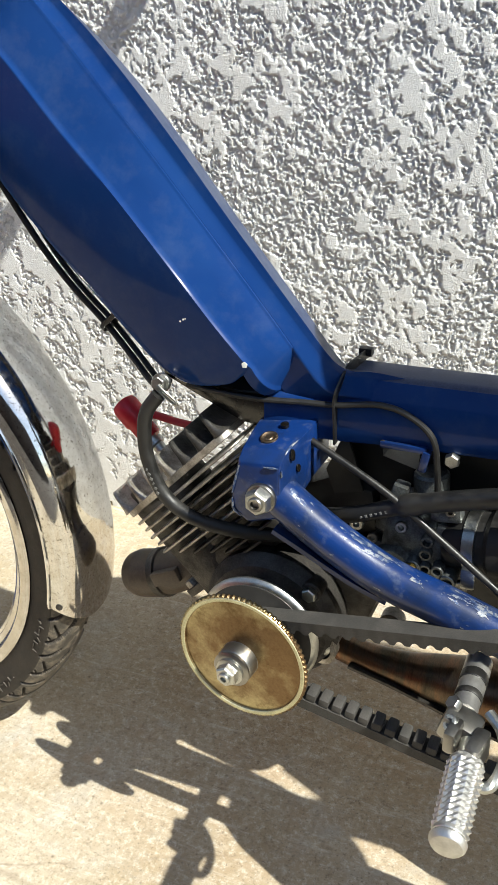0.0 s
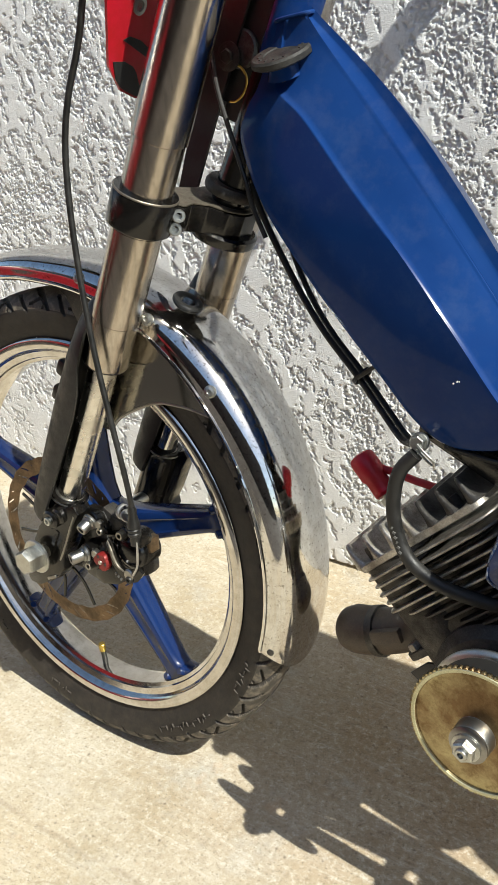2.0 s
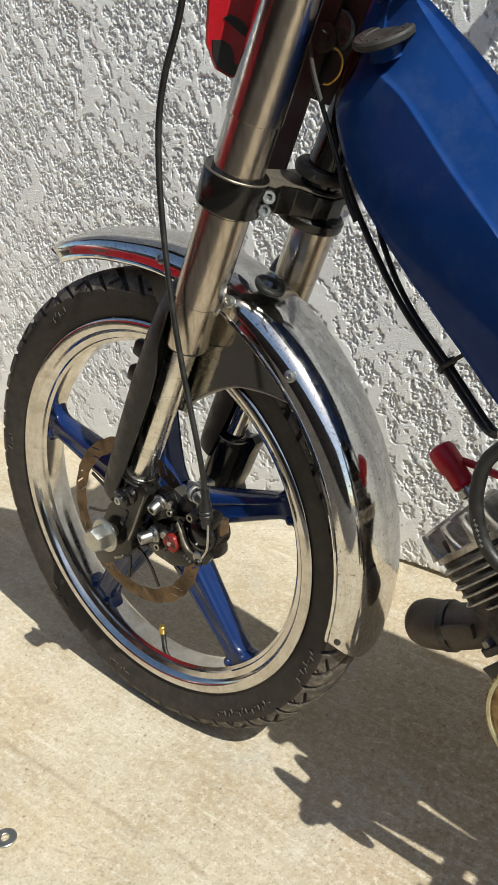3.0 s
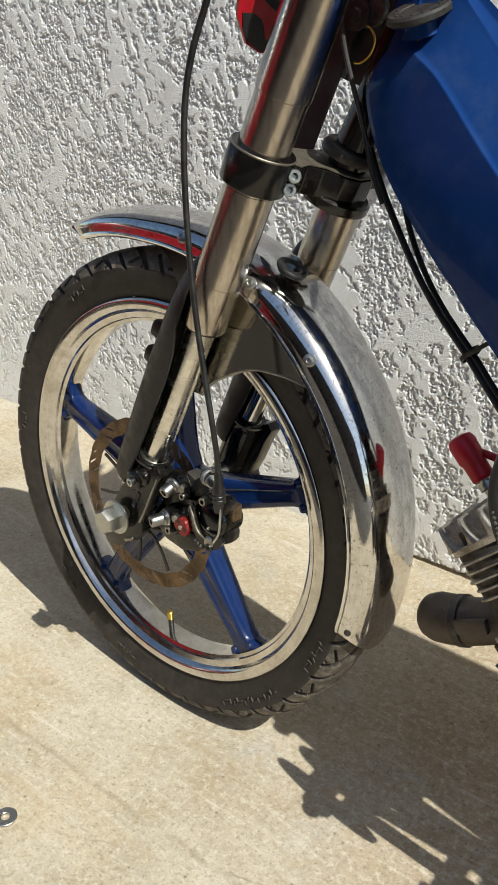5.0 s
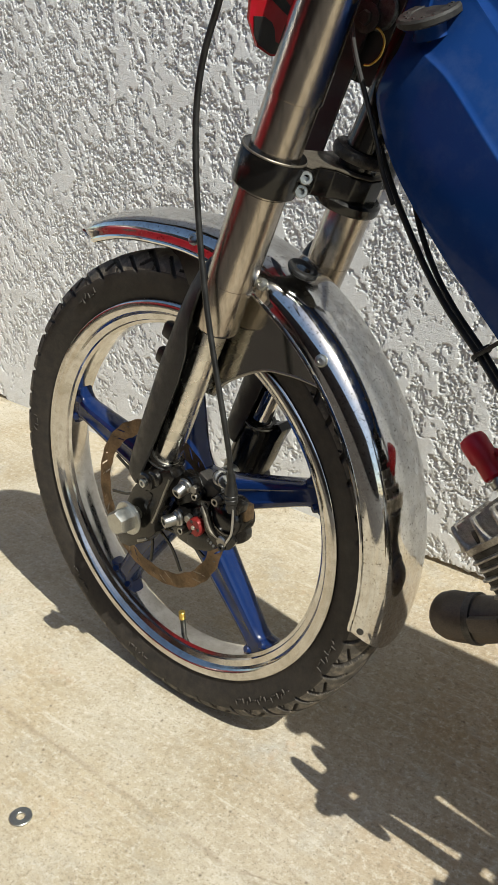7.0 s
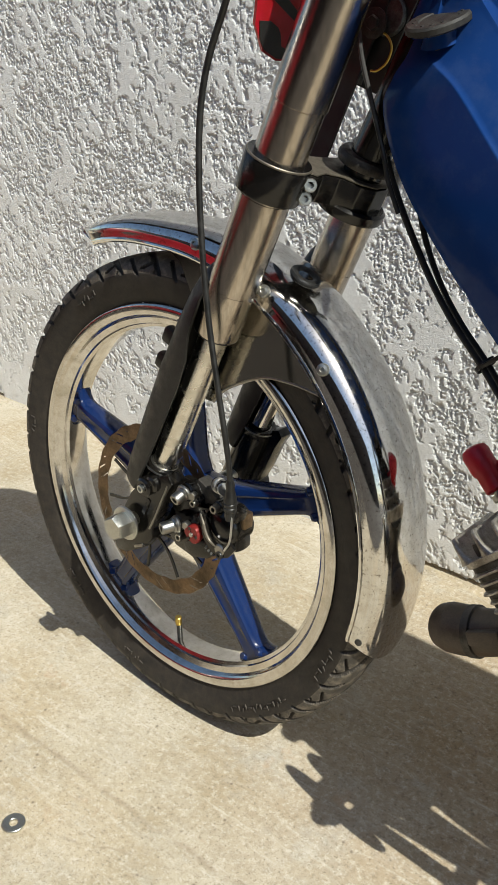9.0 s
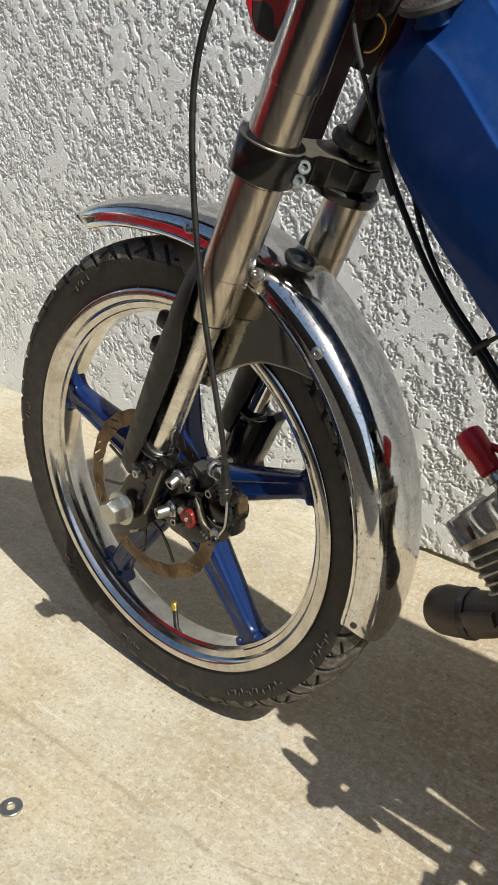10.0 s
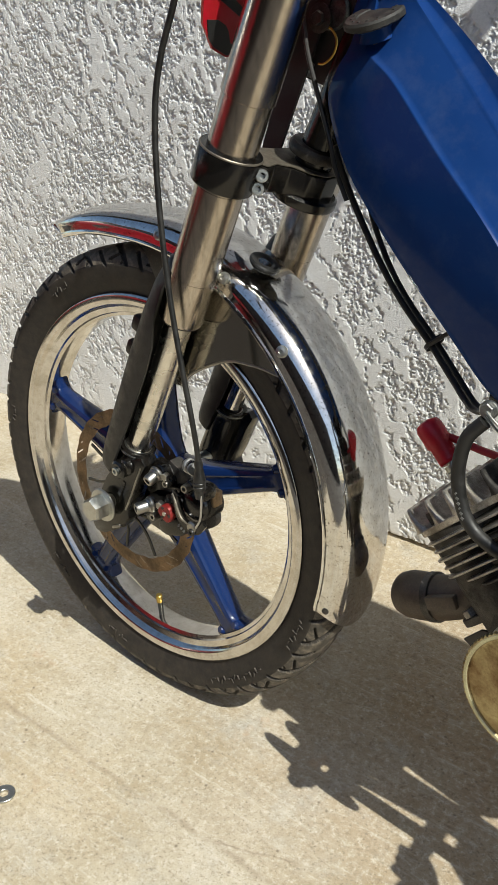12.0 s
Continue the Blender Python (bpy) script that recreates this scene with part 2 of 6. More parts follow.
def prism(outline, y0, y1, bevel=0.0, bm=None):
    """An (x, z) outline drawn out from y0 to y1."""
    b2 = bmesh.new()
    lo = [b2.verts.new((x, y0, z)) for x, z in outline]
    hi = [b2.verts.new((x, y1, z)) for x, z in outline]
    bridge(b2, [lo, hi])
    if bevel:
        bmesh.ops.recalc_face_normals(b2, faces=b2.faces)
        bmesh.ops.bevel(b2, geom=list(b2.edges), offset=bevel, segments=2, affect="EDGES", profile=0.6)
    if bm is None:
        return b2
    return merge(bm, b2)


def hexagon(base, axis, r, h, bm=None, socket=0.0):
    """A hexagon head, chamfered; with a round recess where socket is its radius."""
    bm = bm or bmesh.new()
    prof = [(r, 0), (r, h * 0.8), (r * 0.86, h)]
    if socket:
        prof += [(socket, h), (socket, h * 0.45)]
    return lathe(base, axis, prof, 6, bm)


def cap_screw(base, axis, r, h, bm=None):
    return lathe(base, axis, [(r, 0), (r, h * 0.85), (r * 0.88, h), (r * 0.5, h), (r * 0.45, h * 0.4)], 16, bm)


# smooth lattice noise on arrays
def lattice(x, y, seed):
    g = np.random.RandomState(seed).rand(256, 256)
    xi, yi = np.floor(x).astype(int), np.floor(y).astype(int)
    fx, fy = x - xi, y - yi
    fx, fy = fx * fx * (3 - 2 * fx), fy * fy * (3 - 2 * fy)
    a, b_ = g[xi % 256, yi % 256], g[(xi + 1) % 256, yi % 256]
    c, d = g[xi % 256, (yi + 1) % 256], g[(xi + 1) % 256, (yi + 1) % 256]
    return (a * (1 - fx) + b_ * fx) * (1 - fy) + (c * (1 - fx) + d * fx) * fy


def layered(x, y, seed, octaves=3, gain=0.5):
    total, amp, out = 0.0, 1.0, 0.0
    for o in range(octaves):
        out = out + amp * lattice(x * 2 ** o + 17.3 * o, y * 2 ** o + 9.1 * o, seed + o)
        total, amp = total + amp, amp * gain
    return out / total


def ramp01(v, a, b_):
    t = np.clip((v - a) / (b_ - a), 0, 1)
    return t * t * (3 - 2 * t)


def sheet(name, co, nu, nv, mat, extra=None):
    """A grid mesh from nu x nv points, row by row."""
    i = np.arange(nu * nv).reshape(nu, nv)
    quads = np.stack([i[:-1, :-1], i[1:, :-1], i[1:, 1:], i[:-1, 1:]], -1).reshape(-1, 4)
    if extra:
        co = np.concatenate([co, np.array(extra[0], float)])
        quads = np.concatenate([quads, np.array(extra[1]) + nu * nv])
    me = bpy.data.meshes.new(name)
    me.vertices.add(len(co))
    me.vertices.foreach_set("co", co.ravel())
    me.loops.add(quads.size)
    me.loops.foreach_set("vertex_index", quads.ravel())
    me.polygons.add(len(quads))
    me.polygons.foreach_set("loop_start", np.arange(0, quads.size, 4))
    me.polygons.foreach_set("use_smooth", np.ones(len(quads), bool))
    me.update()
    me.materials.append(mat)
    return new(name, me)


# ---- setting: rendered wall and concrete floor ----
def far_steps(lo, hi, dense, reach):
    out = [lo - s for s in (reach, reach * 0.4, reach * 0.15, reach * 0.05, 0.6, 0.25, 0.1, 0.03)]
    return np.array(out + list(np.arange(lo, hi, dense)) + [hi + s for s in (0.0, 0.03, 0.1, 0.25, 0.6, reach * 0.05, reach * 0.15, reach * 0.4, reach)])


def build_ground():
    m = bpy.data.materials.new("concrete")
    m.use_nodes = True
    n, link = m.node_tree.nodes, m.node_tree.links.new
    p = n["Principled BSDF"]
    p.inputs["Roughness"].default_value = 0.88
    tc = n.new("ShaderNodeTexCoord")

    def tex(scale, detail=5.0, rough=0.6, off=0.0):
        t = n.new("ShaderNodeTexNoise")
        t.inputs["Scale"].default_value, t.inputs["Detail"].default_value, t.inputs["Roughness"].default_value = scale, detail, rough
        mp = n.new("ShaderNodeMapping")
        mp.inputs["Location"].default_value = (off, off * 0.7, 0)
        link(tc.outputs["Object"], mp.inputs["Vector"])
        link(mp.outputs["Vector"], t.inputs["Vector"])
        return t.outputs["Fac"]

    def rng(v, a, b_, lo=0.0, hi=1.0):
        r = n.new("ShaderNodeMapRange")
        for k, x in zip(("From Min", "From Max", "To Min", "To Max"), (a, b_, lo, hi)):
            r.inputs[k].default_value = x
        link(v, r.inputs["Value"])
        return r.outputs["Result"]

    def mix(f, a, b_):
        x = n.new("ShaderNodeMix")
        x.data_type = "RGBA"
        link(f, x.inputs["Factor"])
        for s, v in ((x.inputs[6], a), (x.inputs[7], b_)):
            if isinstance(v, tuple):
                s.default_value = (*v, 1.0)
            else:
                link(v, s)
        return x.outputs[2]

    def streaks(turn, across, along, off):
        mp = n.new("ShaderNodeMapping")
        mp.inputs["Rotation"].default_value = (0, 0, radians(turn))
        mp.inputs["Scale"].default_value = (along, across, 1)
        mp.inputs["Location"].default_value = (off, off, 0)
        link(tc.outputs["Object"], mp.inputs["Vector"])
        t = n.new("ShaderNodeTexNoise")
        t.inputs["Scale"].default_value, t.inputs["Detail"].default_value, t.inputs["Roughness"].default_value = 1.0, 5.0, 0.7
        link(mp.outputs["Vector"], t.inputs["Vector"])
        return t.outputs["Fac"]

    c = mix(rng(tex(6.0, 6.0, 0.65), 0.38, 0.62), (0.375, 0.31, 0.21), (0.495, 0.44, 0.345))
    c = mix(rng(tex(2.6, 4.0, 0.6, 3.0), 0.48, 0.66, 0.0, 0.7), c, (0.44, 0.345, 0.215))
    # oil stain under the engine; its warm brown also paints the shade there
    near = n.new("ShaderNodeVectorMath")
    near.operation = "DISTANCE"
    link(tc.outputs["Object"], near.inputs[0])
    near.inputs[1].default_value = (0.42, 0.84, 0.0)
    stain_shade = n.new("ShaderNodeMath")
    stain_shade.operation = "MULTIPLY"
    link(rng(near.outputs["Value"], 0.10, 0.42, 1.0, 0.0), stain_shade.inputs[0])
    link(rng(tex(13.0, 6.0, 0.7, 31.0), 0.30, 0.60, 0.35, 0.80), stain_shade.inputs[1])
    c = mix(stain_shade.outputs["Value"], c, (0.30, 0.205, 0.118))
    for speck, tone, shift in ((0.75, (0.50, 0.43, 0.33), 41.0), (0.65, (0.13, 0.085, 0.05), 47.0)):
        grit = n.new("ShaderNodeMath")
        grit.operation = "MULTIPLY"
        link(rng(near.outputs["Value"], 0.12, 0.50, 1.0, 0.0), grit.inputs[0])
        link(rng(tex(75.0, 7.0, 0.8, shift), 0.53, 0.66, 0.0, speck), grit.inputs[1])
        c = mix(grit.outputs["Value"], c, tone)
    c = mix(rng(tex(9.0, 6.0, 0.7, 5.0), 0.55, 0.72, 0.0, 0.7), c, (0.40, 0.385, 0.345))
    c = mix(rng(tex(26.0, 6.0, 0.75, 9.0), 0.52, 0.72, 0.0, 0.55), c, (0.30, 0.245, 0.165))
    c = mix(rng(streaks(38, 70.0, 9.0, 1.0), 0.57, 0.74, 0.0, 0.65), c, (0.60, 0.56, 0.48))
    c = mix(rng(streaks(-12, 90.0, 7.0, 6.0), 0.58, 0.76, 0.0, 0.65), c, (0.61, 0.57, 0.49))
    c = mix(rng(streaks(64, 130.0, 12.0, 11.0), 0.59, 0.74, 0.0, 0.55), c, (0.26, 0.205, 0.135))
    c = mix(rng(tex(120.0, 8.0, 0.85, 1.0), 0.50, 0.64, 0.0, 0.75), c, (0.62, 0.57, 0.48))
    c = mix(rng(tex(140.0, 8.0, 0.85, 2.0), 0.52, 0.65, 0.0, 0.75), c, (0.23, 0.18, 0.115))
    c = mix(rng(tex(330.0, 4.0, 0.7, 4.0), 0.555, 0.68, 0.0, 0.8), c, (0.17, 0.135, 0.09))
    c = mix(rng(tex(19.0, 8.0, 0.75, 21.0), 0.52, 0.72, 0.0, 0.35), c, (0.45, 0.43, 0.39))
    c = mix(rng(tex(11.0, 5.0, 0.7, 7.0), 0.63, 0.74, 0.0, 0.5), c, (0.44, 0.26, 0.14))
    pit = n.new("ShaderNodeTexVoronoi")
    pit.inputs["Scale"].default_value = 84.0
    pit.inputs["Randomness"].default_value = 1.0
    link(tc.outputs["Object"], pit.inputs["Vector"])
    few = n.new("ShaderNodeMath")
    few.operation = "MULTIPLY"
    parts_ = n.new("ShaderNodeSeparateColor")
    link(pit.outputs["Color"], parts_.inputs["Color"])
    link(rng(parts_.outputs["Red"], 0.70, 0.95, 0.0, 0.85), few.inputs[0])
    link(rng(pit.outputs["Distance"], 0.03, 0.20, 1.0, 0.0), few.inputs[1])
    c = mix(few.outputs["Value"], c, (0.12, 0.09, 0.06))
    # hairline crack across the slab
    xyz = n.new("ShaderNodeSeparateXYZ")
    link(tc.outputs["Object"], xyz.inputs["Vector"])

    def calc(op, a, b_):
        q = n.new("ShaderNodeMath")
        q.operation = op
        for s, v in zip(q.inputs, (a, b_)):
            if isinstance(v, (int, float)):
                s.default_value = v
            else:
                link(v, s)
        return q.outputs["Value"]

    off = calc("SUBTRACT", xyz.outputs["Y"], calc("MULTIPLY", xyz.outputs["X"], 0.0126))
    off = calc("ADD", off, calc("MULTIPLY", calc("SUBTRACT", tex(16.0, 5.0, 0.65, 12.0), 0.5), 0.016))
    line = rng(calc("ABSOLUTE", calc("SUBTRACT", off, 0.538), 0.0), 0.0006, 0.0050, 1.0, 0.0)
    c = mix(calc("MULTIPLY", line, rng(tex(30.0, 4.0, 0.6, 15.0), 0.38, 0.62, 0.05, 0.6)), c, (0.24, 0.185, 0.125))
    # a second, shorter crack that runs past the washer
    off2 = calc("SUBTRACT", xyz.outputs["Y"], calc("MULTIPLY", xyz.outputs["X"], 0.42))
    off2 = calc("ADD", off2, calc("MULTIPLY", calc("SUBTRACT", tex(22.0, 6.0, 0.7, 17.0), 0.5), 0.022))
    line2 = rng(calc("ABSOLUTE", calc("SUBTRACT", off2, 0.4500), 0.0), 0.0003, 0.0022, 1.0, 0.0)
    c = mix(calc("MULTIPLY", line2, rng(tex(24.0, 4.0, 0.6, 19.0), 0.45, 0.62, 0.0, 0.6)), c, (0.20, 0.15, 0.10))
    link(c, p.inputs["Base Color"])
    bp = n.new("ShaderNodeBump")
    bp.inputs["Strength"].default_value, bp.inputs["Distance"].default_value = 0.6, 0.0016
    link(tex(330.0, 6.0, 0.7), bp.inputs["Height"])
    link(bp.outputs["Normal"], p.inputs["Normal"])
    xs, ys = far_steps(-1.1, 1.0, 0.006, 60.0), far_steps(0.15, 1.2, 0.006, 60.0)
    X, Y = np.meshgrid(xs, ys, indexing="ij")
    near = ramp01(X, -1.2, -1.0) * ramp01(-X, -1.1, -0.95) * ramp01(Y, 0.1, 0.2)
    Z = 0.0016 * (layered(X * 9, Y * 9, 11, 3) - 0.5) + 0.0010 * (layered(X * 70, Y * 70, 21, 3) - 0.5)
    # a trowel scar across the slab and the gap along the wall
    d = (Y - 0.5380) - 0.0126 * X + 0.004 * (layered(X * 12, Y * 0, 33, 3) - 0.5)
    Z = Z - 0.0012 * np.exp(-(d / 0.003) ** 2) * ramp01(layered(X * 22, Y * 22, 31, 2), 0.3, 0.55)
    edge = WALL_Y - 0.012 + 0.006 * (layered(X * 14, X * 0, 41, 3) - 0.5)
    Z = Z - 0.010 * np.exp(-((Y - edge) / 0.005) ** 2) * ramp01(layered(X * 20, X * 0 + 3, 45, 2), 0.35, 0.6)
    Z = Z * near
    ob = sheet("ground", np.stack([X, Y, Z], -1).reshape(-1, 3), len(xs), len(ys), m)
    tagged(ob, "pale sandy concrete slab with fine pits and brown stains", "ground", kind="structure")


def build_wall():
    m = material("render_coat", (0.83, 0.83, 0.82), 0.9, 0.0, (0.77, 0.765, 0.75), 9.0, bump=0.75, bump_scale=560.0, fine=0.06, fine_scale=300.0,
                 dust=(0.62, 0.58, 0.50), dust_amount=0.25)
    xs, zs = far_steps(-1.05, 0.70, 0.0014, 9.0), np.array(list(np.arange(0.0, 0.90, 0.0014)) + [0.902, 0.93, 1.0, 1.1, 1.3, 1.7, 2.2, 2.8, 3.5, 4.2])
    X, Z = np.meshgrid(xs, zs, indexing="ij")
    wx = X + 0.007 * (layered(X * 90, Z * 90, 61, 2) - 0.5)
    wz = Z + 0.010 * (layered(X * 90, Z * 90, 64, 2) - 0.5)
    # flat trowelled islands, drawn out upright, among crumbly lumps
    island = 0.72 * layered(wx * 84 + wz * 24, wz * 62, 71, 4, 0.68) + 0.28 * layered(wx * 15, wz * 8, 77, 3)
    level = 0.508 - 0.085 * ramp01(-Z, -0.30, -0.04) + 0.034 * ramp01(X, -0.05, 0.35)
    rough = 1 - ramp01(island, level - 0.011, level + 0.002)
    lumps = 0.30 * layered(wx * 220, wz * 200, 81, 2) + 0.70 * layered(wx * 460, wz * 430, 85, 2)
    pits = ramp01(1 - lumps, 0.455, 0.545)
    grit = np.random.RandomState(95).rand(*X.shape)
    depth = (0.0021 + 0.0017 * (grit - 0.5)) * pits + 0.0005 * grit * (1 - pits) + 0.0002
    deep = rough * depth + 0.0003 * layered(X * 260, Z * 200, 91, 2)
    # gap where the coat stops short of the slab
    deep = deep + 0.016 * np.maximum(ramp01(layered(X * 9, X * 0 + 5, 99, 3), 0.50, 0.56), np.exp(-((X - 0.115) / 0.055) ** 4)) * (Z < 0.0045 + 0.004 * layered(X * 40, X * 0, 98, 2))
    Yw = WALL_Y + deep
    inside = ramp01(X, -1.10, -1.05) * ramp01(-X, -0.74, -0.70) * ramp01(-Z, -0.94, -0.90)
    Yw = WALL_Y + (Yw - WALL_Y) * inside
    x0, x1, h = xs[0], xs[-1], zs[-1]
    y0, y1 = WALL_Y + 0.008, WALL_Y + 0.22
    back = ([(x0, y0, 0), (x1, y0, 0), (x1, y1, 0), (x0, y1, 0), (x0, y0, h), (x1, y0, h), (x1, y1, h), (x0, y1, h)],
            [(3, 2, 6, 7), (0, 4, 7, 3), (1, 2, 6, 5), (4, 5, 6, 7)])
    ob = sheet("wall", np.stack([X, Yw, Z], -1).reshape(-1, 3), len(xs), len(zs), m, back)
    tagged(ob, "rough white stucco wall with flattened islands and crumbly pits", "wall", kind="structure")


def build_unseen_wall():
    """An unseen wall behind the camera, added to darken reflections and fill light."""
    m = material("unseen_wall_plaster", (0.085, 0.068, 0.058), 0.9, 0.0, (0.060, 0.048, 0.042), 2.0, bump=0.3, bump_scale=120.0)
    ob = part("unseen_wall", box((-1.0, -3.6, 1.5), (16.0, 0.3, 3.0), 0.02), m, None)
    tagged(ob, "plain brown wall added out of view behind the camera", "wall", kind="structure")


def build_dark_ground():
    """Unseen dark ground in front of the slab, added to darken reflections and bounce."""
    m = material("dark_ground", (0.046, 0.040, 0.036), 0.9, 0.0, (0.064, 0.055, 0.048), 3.0, bump=0.6, bump_scale=150.0, fine=0.3, fine_scale=220.0)
    ob = part("pavement", box((0.0, -30.12, 0.0), (120.0, 60.0, 0.010), 0.002), m, None)
    tagged(ob, "dark ground added out of view beside the concrete slab", "pavement", kind="structure")


def build_added_eave():
    """A dark roof edge over the stucco wall, unseen, added for the chrome's dark band."""
    m = material("added_eave_boards", (0.045, 0.035, 0.028), 0.8, 0.0, (0.030, 0.024, 0.020), 6.0, bump=0.2, bump_scale=60.0)
    ob = part("trim_added_eave", box((-0.2, WALL_Y - 0.24, 4.28), (18.5, 0.92, 0.14), 0.01), m, None)
    tagged(ob, "dark brown roof edge added out of view over the wall", "eave", kind="structure")


build_ground()
build_dark_ground()
build_added_eave()
build_wall()
build_unseen_wall()


# ---- the moped: x to its rear, y to its far side, z up; it leans a little towards the wall ----
moped = new("moped")
moped.matrix_world = Matrix.Translation((0.0042, 0.7020, -0.0020)) @ pose(0, 0, 0, 0, 0, -2.5) @ pose(0, 0, 0, -2.5, 0, 0)
moped.empty_display_size = 0.1
tagged(moped, "blue moped with chrome front fender parked beside the stucco wall", "moped")

HUB = Vector((0.0, 0.004, 0.2640))
TYRE_R, RIM_R = 0.2625, 0.2145


def build_tyre(wheel):
    """Tyre with rounded shoulders and slanting tread grooves cut into it."""
    nu, nv = 1600, 72
    th = np.linspace(0, 2 * np.pi, nu, endpoint=False)
    s = np.linspace(-1, 1, nv)
    # half width and radius along the section, bead to bead over the crown
    a = np.abs(s)
    ang = a * 2.25
    w = 0.0310 * np.sin(np.minimum(ang, 1.5708)) ** 0.9
    w = np.where(ang > 1.5708, 0.0310 - 0.0085 * (np.maximum(ang - 1.5708, 0) / 0.68) ** 1.6, w)
    r = TYRE_R - 0.0190 * (1 - np.cos(np.minimum(ang, 1.5708))) ** 1.1
    r = np.where(ang > 1.5708, (TYRE_R - 0.0190) - (TYRE_R - 0.0190 - RIM_R - 0.0005) * ((ang - 1.5708) / 0.68), r)
    TH, S = np.meshgrid(th, s, indexing="ij")
    W, R = np.meshgrid(th, np.sign(s) * w, indexing="ij")[1], np.meshgrid(th, r, indexing="ij")[1]
    n = 28
    across = W / 0.0310
    arc = np.abs(S) / 0.70
    turn = TH * n / (2 * np.pi)
    groove = np.zeros_like(TH)

    def cut(phase, wide):
        return 1 - ramp01(np.abs((phase + 0.5) % 1.0 - 0.5), wide * 0.6, wide)

    for side in (-1, 1):
        on = np.sign(S) == side
        ph = turn + (0.0 if side < 0 else 0.5)
        long_ = cut(ph + 1.35 * arc - 0.55 * arc ** 2, 0.055 + 0.050 * (1 - arc)) * ramp01(arc, 0.10, 0.20) * (1 - ramp01(arc, 0.93, 0.97))
        mid_ = cut(ph + 0.5 + 1.15 * arc - 0.45 * arc ** 2, 0.050) * ramp01(arc, 0.44, 0.48) * (1 - ramp01(arc, 0.97, 1.0))
        link_ = cut(ph * 1.0 - 1.25 * arc + 0.32, 0.060) * ramp01(arc, 0.55, 0.58) * (1 - ramp01(arc, 0.80, 0.83))
        sipe = cut(2 * ph - 0.9 * arc + 0.1, 0.06) * ramp01(arc, 0.84, 0.86) * (1 - ramp01(arc, 0.92, 0.94)) * 0.5
        groove = np.where(on, np.maximum.reduce([groove, long_, mid_, link_, sipe]), groove)
    R = R - (0.0030 + 0.0010 * np.abs(across)) * groove * (1 - 0.45 * np.abs(across) ** 3)
    W = W - np.sign(S) * 0.0026 * groove * np.abs(across) ** 2
    tread = (arc < 0.985) & (groove < 0.35)
    # raised lines round the sidewall
    for c in (0.70, 0.93):
        R = R + 0.0
        W = W + np.sign(S) * 0.0006 * np.exp(-((np.abs(S) - c) / 0.012) ** 2)
    co = np.stack([R * np.cos(TH), W, R * np.sin(TH)], -1).reshape(-1, 3)
    co = co + np.array(HUB)
    i = np.arange(nu * nv).reshape(nu, nv)
    j = np.roll(i, -1, axis=0)
    quads = np.stack([i[:, :-1], j[:, :-1], j[:, 1:], i[:, 1:]], -1).reshape(-1, 4)
    me = bpy.data.meshes.new("tyre")
    me.from_pydata(co.tolist(), [], quads.tolist())
    me.polygons.foreach_set("use_smooth", [True] * len(me.polygons))
    me.set_sharp_from_angle(angle=radians(40))
    me.materials.append(RUBBER)
    me.materials.append(TREAD)
    me.polygons.foreach_set("material_index", (tread[:, :-1] & tread[:, 1:]).astype(int).ravel())
    ob = new("tyre", me)
    ob.parent = wheel
    tagged(ob, "dusty black rubber tyre with slanted tread grooves")


def letters_on_tyre(wheel):
    """Short raised bars where the sidewall's moulded writing stands."""
    tall = None
    for start, count in ((-64, 10), (-50, 6), (-28, 8), (118, 6), (172, 4), (222, 7), (252, 6), (65, 6)):
        for k in range(count):
            t = radians(start + k * 1.45)
            if tall is None:
                tall = part("moulded_bar", box((0, 0, 0), (0.0058, 0.0019, 0.0014), 0.0004), DUSTY, wheel)
                ob = tall
            else:
                ob = new("moulded_bar", tall.data)
                ob.parent = wheel
            rr = 0.2345 + (0.0022, -0.0015, 0.0)[k % 3]
            ob.matrix_local = pose(HUB.x + rr * math.cos(t), HUB.y - 0.0303, HUB.z + rr * math.sin(t), 0, -math.degrees(t) + (0, 90, 0, 35)[k % 4], 0)


def build_rim():
    prof = [(0.2145, -0.0215), (0.2150, -0.0240), (0.2138, -0.0256), (0.2118, -0.0264), (0.2090, -0.0266), (0.2050, -0.0262), (0.2030, -0.0250), (0.2010, -0.0215), (0.1995, -0.0190),
            (0.1935, -0.0165), (0.1925, -0.0140), (0.1890, -0.0120), (0.1880, -0.0060), (0.1880, 0.0060), (0.1890, 0.0120), (0.1925, 0.0140), (0.1935, 0.0165),
            (0.1995, 0.0190), (0.2010, 0.0215), (0.2030, 0.0250), (0.2050, 0.0262), (0.2130, 0.0262), (0.2150, 0.0245), (0.2145, 0.0215)]
    return part("front_wheel", lathe(HUB, (0, 1, 0), prof, 160, cap=False), RIM, moped, "polished aluminium rim, a little dusty")


